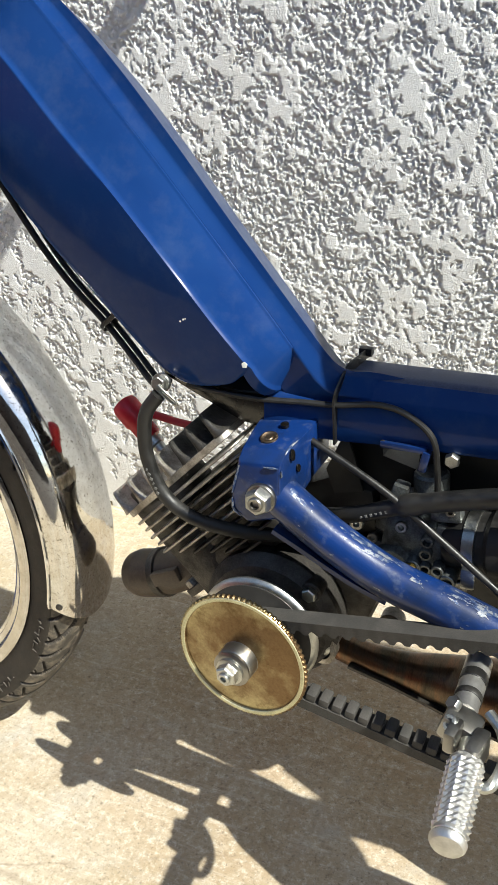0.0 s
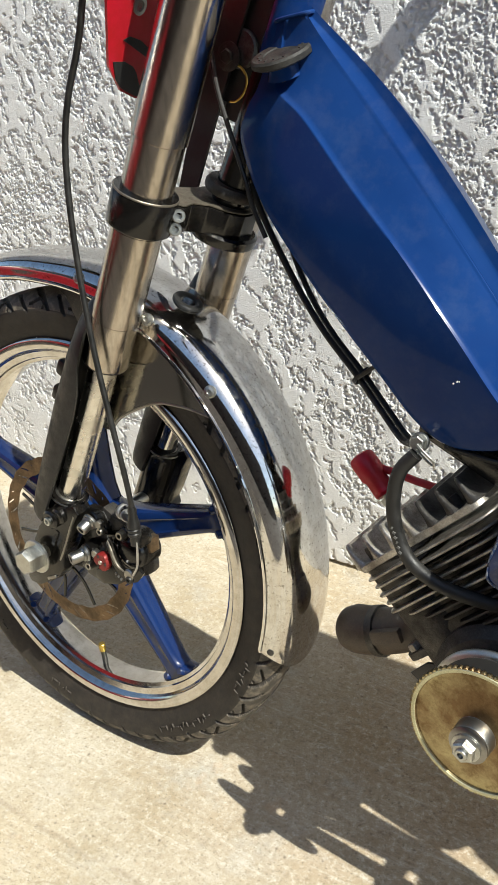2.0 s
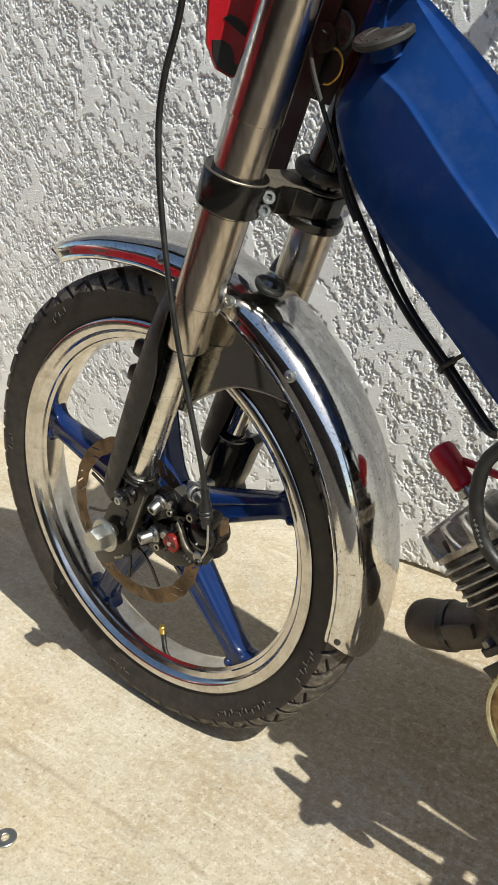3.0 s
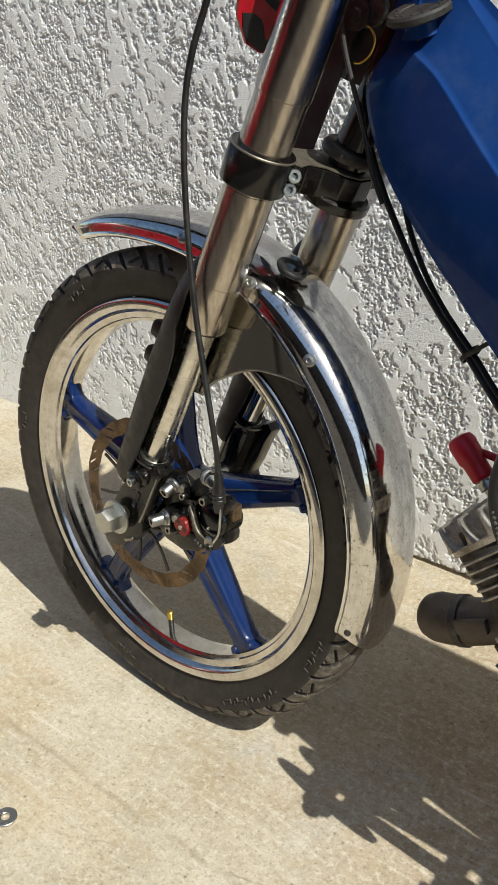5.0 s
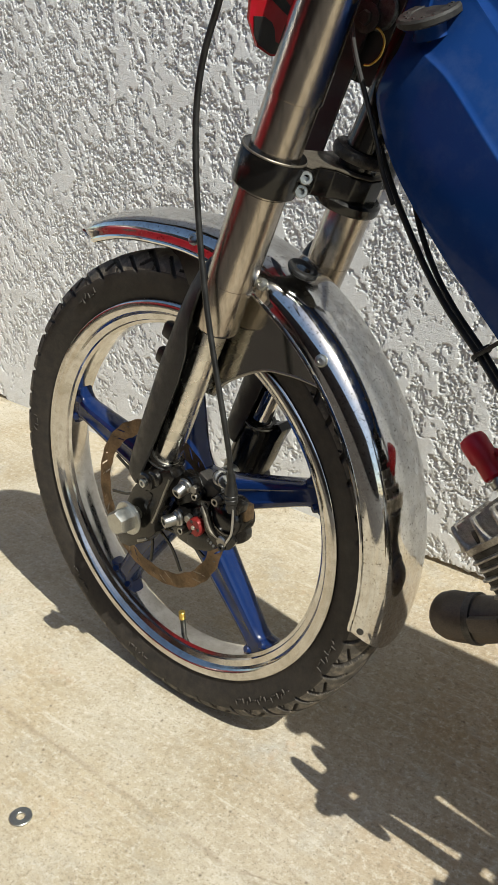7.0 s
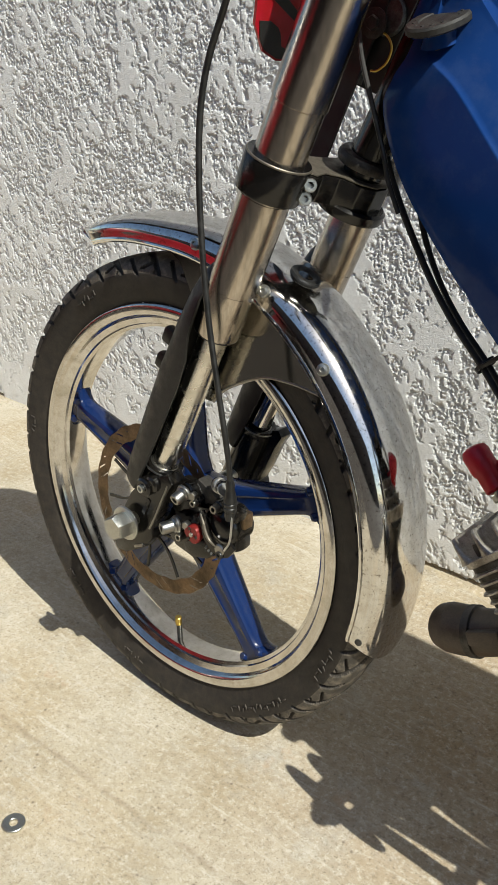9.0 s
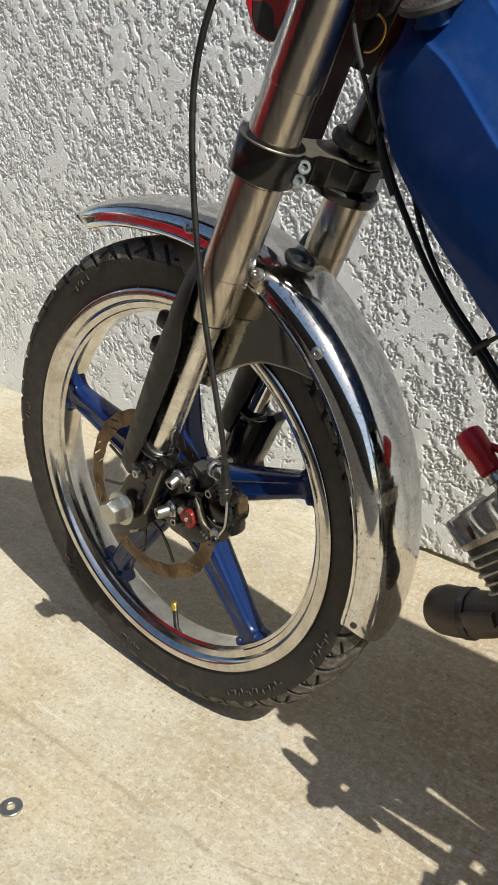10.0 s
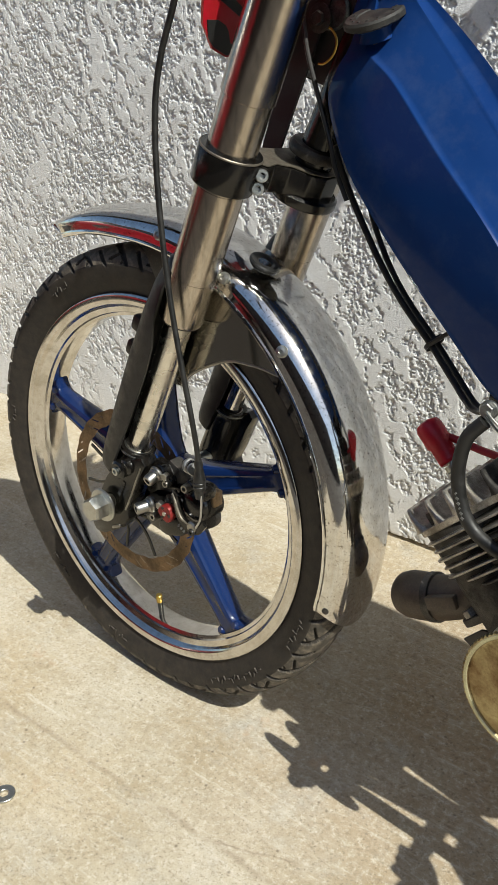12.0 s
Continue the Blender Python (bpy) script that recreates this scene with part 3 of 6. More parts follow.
def build_spoke():
    """One mag spoke along +x from the hub: a rounded blade that tapers outwards, with a low rib and a bolted foot."""
    bm = bmesh.new()
    rings = []
    for r, w, t in ((0.024, 0.032, 0.019), (0.036, 0.0275, 0.0185), (0.050, 0.0225, 0.0175), (0.070, 0.0192, 0.0165), (0.10, 0.0168, 0.0152), (0.135, 0.0145, 0.0138), (0.160, 0.0130, 0.0128),
                    (0.172, 0.0126, 0.0122), (0.179, 0.0145, 0.0118), (0.1835, 0.0200, 0.0112), (0.1865, 0.0270, 0.0105), (0.1888, 0.0285, 0.0100)):
        k = 0.0012 if r < 0.172 else 0.0
        near = [(-1.0, -0.18), (-0.985, -0.42), (-0.93, -0.68), (-0.82, -0.87), (-0.64, -0.97), (-0.46, -1.0), (-0.34, -1.0), (0.34, -1.0), (0.46, -1.0), (0.64, -0.97), (0.82, -0.87), (0.93, -0.68), (0.985, -0.42), (1.0, -0.18)]
        sec = [(a_ * w, b_ * t + (k if abs(a_) < 0.4 else 0.0)) for a_, b_ in near]
        sec += [(a_, -b_) for a_, b_ in sec[::-1]]
        rings.append([bm.verts.new((r, y, z)) for z, y in sec])
    bridge(bm, rings)
    for z in (-0.0125, 0.0125):
        lathe((0.1842, -0.0085, z), (-0.6, -1, 0), [(0.0048, -0.002), (0.0048, 0.0030), (0.0036, 0.0052)], 12, bm)
    bmesh.ops.recalc_face_normals(bm, faces=bm.faces)
    return bm


def build_wheel():
    wheel = build_rim()
    build_tyre(wheel)
    letters_on_tyre(wheel)
    first = None
    for k in range(5):
        if first is None:
            first = part("spoke", build_spoke(), SPOKE, wheel, "gloss blue mag spoke", 30)
            ob = first
        else:
            ob = new("spoke", first.data)
            ob.parent = wheel
            tagged(ob, "gloss blue mag spoke")
        ob.matrix_local = Matrix.Translation(HUB) @ Matrix.Rotation(-radians(19 + 72 * k), 4, "Y")
    part("hub", lathe(HUB + Vector((0, -0.034, 0)), (0, 1, 0), [(0.02, 0), (0.028, 0.004), (0.034, 0.012), (0.04, 0.016), (0.04, 0.052), (0.034, 0.056), (0.022, 0.066)], 40), BLUE, wheel)
    # valve with its brass cap
    v = HUB + Vector((-0.006, -0.002, -0.188))
    part("valve_stem", rod(v, v + Vector((0.001, -0.004, 0.026)), 0.0032, 14, 0.0005), PLASTIC, wheel)
    part("valve_cap", rod(v + Vector((0.0008, -0.0034, 0.020)), v + Vector((0.0012, -0.0048, 0.031)), 0.0040, 14, 0.0008), YELLOW, wheel, "brass valve cap")
    # slotted brake disc
    bm = bmesh.new()
    seg, rows = 480, [0.0768, 0.0790, 0.0812, 0.0834, 0.0856, 0.0878, 0.0900, 0.0922, 0.0944]
    grid = []
    for j, r in enumerate(rows):
        ring = []
        for i in range(seg):
            t = 2 * math.pi * (i + 2.4 * j) / seg
            rr = r + (0.0016 * abs(math.sin(t * 9)) if j == 0 else 0.0005 * math.sin(t * 24) if j == len(rows) - 1 else 0)
            ring.append(bm.verts.new((HUB.x + rr * math.cos(t), -0.0420, HUB.z + rr * math.sin(t))))
        grid.append(ring)
    for j in range(len(rows) - 1):
        for i in range(seg):
            if (j in (1, 2, 3) and i % 24 in (4, 5) and (i // 24) % 2) or (j in (4, 5, 6) and i % 24 in (14, 15) and (i // 24) % 2 == 0) or (j == 5 and i % 24 == 3):
                continue
            k = (i + 1) % seg
            bm.faces.new((grid[j][i], grid[j][k], grid[j + 1][k], grid[j + 1][i]))
    bmesh.ops.solidify(bm, geom=list(bm.faces), thickness=0.002)
    arms = []
    for k in range(10):
        t0 = 2 * math.pi * k / 10 + 0.12
        t1 = t0 - 0.7
        p0 = Vector((HUB.x + 0.026 * math.cos(t1), -0.0408, HUB.z + 0.026 * math.sin(t1)))
        p1 = Vector((HUB.x + 0.0758 * math.cos(t0), -0.0408, HUB.z + 0.0758 * math.sin(t0)))
        arms.append(sweep([p0, (p0 + p1) / 2 + Vector((-0.006 * math.sin(t0), 0, 0.006 * math.cos(t0))), p1], [(-0.0015, -0.0009), (0.0015, -0.0009), (0.0015, 0.0009), (-0.0015, 0.0009)], n=6))
    disc_ = part("brake_disc", bm, ROTOR, moped, "bronze-tinted slotted steel brake disc")
    for arm_ in arms:
        part("disc_arm", arm_, BLACK, disc_)
    part("disc_carrier", lathe((HUB.x, -0.0425, HUB.z), (0, 1, 0), [(0.012, 0), (0.028, 0), (0.028, 0.004), (0.012, 0.004)], 36), BLACK, disc_)


build_wheel()
rear = new("rear_wheel", bpy.data.objects["front_wheel"].data)
rear.parent = moped
rear.matrix_local = Matrix.Translation((1.13, 0.012, 0.0))
rear_tyre = new("tyre", bpy.data.objects["tyre"].data)
rear_tyre.parent = rear
seat = part("seat", box((0.975, 0.016, 0.757), (0.54, 0.175, 0.080), 0.03, (0, -4, 0), None, 4), PLASTIC, moped, "black vinyl seat")
part("seat_post", rod((0.99, 0.02, 0.48), (1.0, 0.02, 0.72), 0.014, 16), BLACK, seat)

# ---- fork ----
FORK_UP = Vector((0.3714, 0, 0.9285))
LEFT_Y, RIGHT_Y = -0.050, 0.094


def on_fork(y, z, ahead=0.0):
    """The point of a leg's axis at height z; ahead: metres off the axis towards the rear."""
    return Vector((0.0015 + 0.4 * (z - 0.2685), y, z)) + Vector((0.9285, 0, -0.3714)) * ahead


def build_leg(y):
    top = 0.86
    bm = lathe(on_fork(y, 0.4795), FORK_UP, [(0.0135, 0.0), (0.0205, 0.0), (0.0212, 0.002), (0.0212, 0.045), (0.0208, 0.0452), (0.0208, 0.0462), (0.0215, 0.0465), (0.0215, 0.130), (0.0209, 0.1303), (0.0209, 0.1315), (0.0212, 0.1318),
                                           (0.0212, 0.205), (0.0208, 0.2053), (0.0208, 0.2063), (0.0226, 0.2068), (0.0226, (top - 0.4795) / 0.9285)], 48)
    tube_ = part("fork_tube", bm, STEEL, moped, "brushed steel upper fork tube")
    part("seal_ring", lathe(on_fork(y, 0.4780), FORK_UP, [(0.013, 0), (0.0198, 0.0), (0.0205, 0.0015), (0.0205, 0.0035), (0.014, 0.0035)], 40), PLASTIC, tube_)
    part("stanchion", rod(on_fork(y, 0.316, -0.004), on_fork(y, 0.484), 0.0134, 32), CHROME if y > 0 else ALU, moped, "bright metal fork stanchion")
    # black dropout casting
    s = -1 if y < 0 else 1
    yl = y + s * 0.001
    bm = lathe(on_fork(yl, 0.300, -0.004), FORK_UP, [(0.010, -0.080), (0.0165, -0.077), (0.0190, -0.070), (0.0188, -0.040), (0.0186, 0.020), (0.0182, 0.026), (0.0194, 0.028), (0.0197, 0.031), (0.0192, 0.0335), (0.0175, 0.034), (0.0150, 0.033), (0.0134, 0.030)], 40)
    low = part("fork_lower", bm, BLACK, moped, "black fork dropout with bolted lug")
    ys = lambda d: y + s * d
    web = [(0.0190, 0.3190), (0.0480, 0.3310), (0.0540, 0.3230), (0.0454, 0.3085), (0.0316, 0.2762), (0.0235, 0.2610), (0.0264, 0.2527), (0.0190, 0.2440), (0.0074, 0.2329), (-0.0149, 0.2194), (-0.0300, 0.2180), (-0.0350, 0.2270), (-0.0300, 0.2400), (-0.0160, 0.2760), (-0.0070, 0.2930), (0.0021, 0.3037)]
    part("dropout", prism(web, min(ys(0.002), ys(0.022)), max(ys(0.002), ys(0.022)), 0.0030), BLACK, low)
    part("web_rib", sweep([(0.0475, ys(0.0215), 0.3200), (0.0400, ys(0.0222), 0.3020), (0.0290, ys(0.0222), 0.2770), (0.0215, ys(0.0218), 0.2625)], circle(0.0011, 8), n=5), STAY, low, "pale rib along the edge of the casting")
    part("web_rib", sweep([(0.0220, ys(0.0215), 0.2960), (0.0150, ys(0.0225), 0.2800), (0.0110, ys(0.0222), 0.2690)], [(-0.0022, -0.0016), (0.0022, -0.0016), (0.0016, 0.0016), (-0.0016, 0.0016)], n=5), BLACK, low)
    part("worn_toe", box((0.0060, ys(0.0205), 0.2365), (0.0150, 0.0060, 0.0034), 0.0012, (0, -28, 0)), STAY, low, "toe worn to bare metal")
    part("cup_rim", lathe(on_fork(yl, 0.327, -0.004), FORK_UP, [(0.0150, 0.0), (0.0196, -0.0006), (0.0202, 0.0006), (0.0196, 0.0020), (0.0180, 0.0032), (0.0160, 0.0028)], 40), STAY, low, "worn bright rim of the fork cup")
    part("lug", rod((0.0195, ys(0.013), 0.3115), (0.0195, ys(0.0300), 0.3105), 0.0100, 24, 0.002), BLACK, low)
    part("lug", rod((0.0285, ys(0.013), 0.3170), (0.0280, ys(0.0270), 0.3150), 0.0085, 24, 0.002), BLACK, low)
    part("lug_bolt", cap_screw((0.0195, ys(0.0298), 0.3102), (0, s, 0), 0.0043, 0.003), ZINC, low, "bright socket screw")


build_leg(LEFT_Y)
build_leg(RIGHT_Y)
# axle with hexagon nut and washer
axle = part("axle", rod((0, -0.072, 0.2665), (0, 0.105, 0.2665), 0.0075, 20), ZINC, moped)
part("washer", lathe((-0.0045, -0.0790, 0.2620), (0, -1, 0), [(0.0175, 0), (0.0184, 0.0008), (0.0184, 0.0022), (0.0175, 0.003)], 32), ZINC, axle)
part("axle_nut", hexagon((-0.0045, -0.0815, 0.2620), (0, -1, 0), 0.0138, 0.0175), ZINC, axle, "zinc-plated hexagon axle nut")
part("axle_nut", hexagon((0, 0.1, 0.2665), (0, 1, 0), 0.0145, 0.014), ZINC, axle, "zinc-plated hexagon axle nut")


# leaf-shaped black guards ahead of the stanchions
def build_guard(y):
    bm = bmesh.new()
    rings = []
    for z, half, lift, reach in ((0.533, 0.006, 0.014, 0.0), (0.524, 0.013, 0.0185, 0.0), (0.505, 0.0185, 0.0230, 0.0005), (0.475, 0.0220, 0.0265, 0.0040), (0.452, 0.0215, 0.0280, 0.0110), (0.425, 0.0200, 0.0310, 0.0120), (0.36, 0.0200, 0.0320, 0.0080),
                                 (0.315, 0.0200, 0.0320, 0.0040), (0.302, 0.0195, 0.0312, 0.0020), (0.2960, 0.0185, 0.0300, 0.0005)):
        c = on_fork(y, z, -0.006)
        ring = [c + Vector((0.9285, 0, -0.3714)) * (reach - lift * 0.156 - 0.003) + Vector((0, -half * 0.99, 0))]
        for k in range(15):
            t = math.pi * (k / 14 - 0.5) * 0.90
            ring.append((c + Vector((-0.9285, 0, 0.3714)) * (lift * math.cos(t) + 0.003) + Vector((0, half * math.sin(t), 0))))
        inner = [c + (p - c) * 0.87 for p in ring[::-1]]
        rings.append([bm.verts.new(p) for p in ring + inner])
    bridge(bm, rings)
    part("fork_guard", bm, HOSE, moped, "matt black stanchion guard")


build_guard(LEFT_Y - 0.005)
build_guard(RIGHT_Y)


# lower fork clamp
def build_clamp(zc, name, h=0.030):
    mid = (LEFT_Y + RIGHT_Y) / 2
    lo = zc - h / 2 * 0.9285
    bm = lathe(on_fork(LEFT_Y, lo), FORK_UP, [(0.0215, 0), (0.0268, 0), (0.0272, 0.001), (0.0272, h - 0.001), (0.0265, h), (0.0215, h)], 44)
    lathe(on_fork(RIGHT_Y, lo), FORK_UP, [(0.0215, 0), (0.0268, 0), (0.0272, 0.001), (0.0272, h - 0.001), (0.0265, h), (0.0215, h)], 44, bm)
    side = [(-0.020, LEFT_Y + 0.012), (-0.006, LEFT_Y + 0.028), (0.000, mid - 0.020), (0.002, mid), (0.000, mid + 0.020), (-0.006, RIGHT_Y - 0.028), (-0.020, RIGHT_Y - 0.012),
            (0.018, RIGHT_Y - 0.008), (0.0265, RIGHT_Y - 0.014), (0.0260, RIGHT_Y - 0.026), (0.033, mid + 0.030), (0.048, mid + 0.021), (0.056, mid + 0.009), (0.056, mid - 0.009), (0.048, mid - 0.021), (0.033, mid - 0.030),
            (0.0260, LEFT_Y + 0.028), (0.0285, LEFT_Y + 0.014), (0.018, LEFT_Y + 0.006)]

    def slab(k0, k1, shrink):
        b2 = bmesh.new()
        bridge(b2, [[b2.verts.new(on_fork(0, lo, 0.018 + (a - 0.018) * shrink) + FORK_UP * k + Vector((0, mid + (y - mid) * shrink, 0))) for a, y in side] for k in (k0, k1)])
        bmesh.ops.recalc_face_normals(b2, faces=b2.faces)
        bmesh.ops.bevel(b2, geom=list(b2.edges), offset=0.0012, segments=2, affect="EDGES", profile=0.6)
        return b2

    merge(bm, slab(0.003, h - 0.004, 1.0))
    lathe(on_fork(mid, lo, 0.034), FORK_UP, [(0.012, -0.004), (0.0285, -0.004), (0.0295, -0.002), (0.0295, 0.004), (0.0270, 0.006), (0.012, 0.006)], 40, bm)
    clamp = part(name, bm, BLACK, moped, "chipped black fork clamp")
    for y in (LEFT_Y, RIGHT_Y):
        part("worn_edge", lathe(on_fork(y, lo), FORK_UP, [(0.0258, h - 0.0004), (0.0268, h + 0.0002), (0.0274, h - 0.0004), (0.0275, h - 0.0014), (0.0270, h - 0.0020)], 44), WORN_OR_LIT, clamp, "upper pale edge, worn on the mount, sunlit on the strip")
    # paler sheet laid over the clamp's upper face
    part("clamp_top", slab(h - 0.0036, h - 0.0020, 0.955), WORN_OR_LIT, clamp, "pale metal sheet on the upper face")
    for k in (0.62, 0.24):
        base = on_fork(-0.036, lo, 0.0255) + FORK_UP * (h * k)
        part("clamp_bolt", cap_screw(base, (0.72, -0.66, 0.1), 0.0055, 0.006), ZINC, clamp, "bright socket screw")
    return mid


MID = build_clamp(0.6175, "fork_clamp")
build_clamp(0.835, "upper_fork_clamp")
for x, z in ((0.006, 0.452), (-0.004, 0.424)):
    part("cable_guide", box((x, -0.026, z), (0.018, 0.012, 0.017), 0.004, (0, 22, 0)), PLASTIC, bpy.data.objects["fork_guard"], "small black rubber guide")
part("steering_tube", rod(on_fork(MID, 0.60, 0.031), on_fork(MID, 0.83, 0.040), 0.0165, 32), BLACK, moped)
part("bearing_cup", lathe(on_fork(MID, 0.636, 0.031), FORK_UP, [(0.0165, 0), (0.0235, 0.0), (0.0245, 0.002), (0.0245, 0.006), (0.0225, 0.009), (0.0165, 0.0095)], 40), CAST_DARK, moped)

# handlebar above the picture, which throws the shadow on the wall
bar = part("handlebar", tube([(0.30, -0.30, 1.00), (0.30, -0.16, 1.01), (0.265, -0.06, 0.90), (0.255, 0.02, 0.875), (0.265, 0.10, 0.90), (0.31, 0.20, 1.01), (0.33, 0.28, 1.015)], 0.011, 14), STEEL, moped)
part("grip", rod((0.33, 0.24, 1.012), (0.362, 0.398, 1.020), 0.0165, 20, 0.003), PLASTIC, bar)
part("grip", rod((0.30, -0.25, 1.0), (0.312, -0.36, 1.0), 0.0165, 20, 0.003), PLASTIC, bar)


# ---- chrome front fender ----
def smooth_2d(pts, n):
    return [(v.x, v.z) for v in smooth_path([(x, 0, z) for x, z in pts], n)]


def build_fender():
    cx, cy, cz = -0.0125, 0.011, 0.279
    base, tall, half = 0.2645, 0.0245, 0.0425
    a0, a1, n = radians(122.5), radians(-17.5), 120
    bm = bmesh.new()
    prof = []
    for k in range(33):
        t = math.pi * (k / 32 - 0.5)
        prof.append((math.copysign(abs(math.sin(t)) ** 0.85, t), max(0.0, math.cos(t)) ** 0.75))
    prof = [(-0.990, -0.240), (-1.018, -0.160), (-1.000, -0.060)] + prof[1:-1] + [(1.000, -0.060), (1.018, -0.160), (0.990, -0.240)]
    rings = []

    def skin(f, side, h, inset=0.0):
        """A point of the shell: narrower and swept back at the sides towards the front tip, rounded off at the tail."""
        a = a0 + (a1 - a0) * f
        front = float(ramp01(np.array(f), 0.42, 0.20))
        tip, tail = max(0.0, 1 - f / 0.24), max(0.0, (f - 0.96) / 0.04)
        wide = (1 - 0.30 * tip ** 2.2) * (1 - 0.05 * tail ** 2)
        r = base - 0.003 * front + tall * h * (1 - 0.12 * front - 0.10 * tip ** 3) + 0.0085 * tip ** 1.2 - inset
        back = radians(8.5) * tip ** 1.5 * abs(side) ** 1.6 - radians(3.6) * tail * abs(side) ** 2
        return Vector((cx + r * math.cos(a - back), cy + (half - inset) * side * wide, cz + r * math.sin(a - back)))

    for i in range(n + 1):
        f = i / n
        rings.append([bm.verts.new(skin(f, q, h)) for q, h in prof] + [bm.verts.new(skin(f, q, h, 0.0012)) for q, h in prof[::-1]])
    bridge(bm, rings)
    fender = part("front_fender", bm, FENDER, moped, "chrome front fender with rust specks and worn tail")
    # screws on the near side, hole in the tail and the rubber grommet under the fork bridge
    for a, q, h in ((42.7, -0.97, 0.42), (60.8, -0.97, 0.42), (79.0, -0.97, 0.40)):
        c = skin((122.5 - a) / 140.0, q, h)
        t = radians(a)
        part("screw", lathe(c, (0.45 * math.cos(t), -1, 0.45 * math.sin(t)), [(0.0056, -0.001), (0.0056, 0.0010), (0.0047, 0.0028), (0.0022, 0.0034), (0.0018, 0.002)], 16), ZINC, fender, "domed bright screw")
    part("hole", lathe(skin(0.964, -0.985, 0.30), (0.3, -1, 0), [(0.0034, -0.0004), (0.0034, 0.0004), (0.0024, 0.0006)], 14), CAST_DARK, fender)
    t = radians(62)
    part("grommet", lathe(skin(0.449, 0.02, 1.0), (math.cos(t), 0.05, math.sin(t)), [(0.0066, -0.0020), (0.0142, -0.0020), (0.0148, 0.0004), (0.0138, 0.0018), (0.0108, 0.0022), (0.0082, 0.0014), (0.0066, -0.0005)], 32), PLASTIC, fender, "black rubber grommet")
    # inner stay plates: cut to an arch below
    for side in (-1, 1):
        out = []
        for k in range(15):
            a = radians(88 - 48 * k / 14)
            out.append((cx + 0.262 * math.cos(a), cz + 0.262 * math.sin(a)))
        out += smooth_2d([(0.1905, 0.4415), (0.172, 0.4440), (0.153, 0.4445), (0.127, 0.4420), (0.100, 0.4300), (0.079, 0.4170), (0.066, 0.4020)], 4)
        out += [(0.056, 0.402), (0.050, 0.440), (0.041, 0.490), (0.020, 0.527)]
        y = cy + side * 0.0405
        part("fender_stay", prism(out[::-1], y - 0.001, y + 0.001), PLATE, fender, "dark polished steel fender stay plate")
        edge_ = smooth_2d([(0.1905, 0.4415), (0.172, 0.4440), (0.153, 0.4445), (0.127, 0.4420), (0.100, 0.4300), (0.079, 0.4170), (0.066, 0.4020)], 4)
        part("stay_edge", tube([(x, y, z) for x, z in edge_], 0.0016, 8, 0), STAY, fender)
        rim_ = []
        for k in range(90):
            rim_.append(skin(0.004 + 0.990 * k / 89, side * 1.012, -0.14))
        part("rolled_edge", tube(rim_, 0.0019, 8, 0), CHROME, fender)
    return fender


build_fender()


# ---- tank and frame ----
YM = 0.015


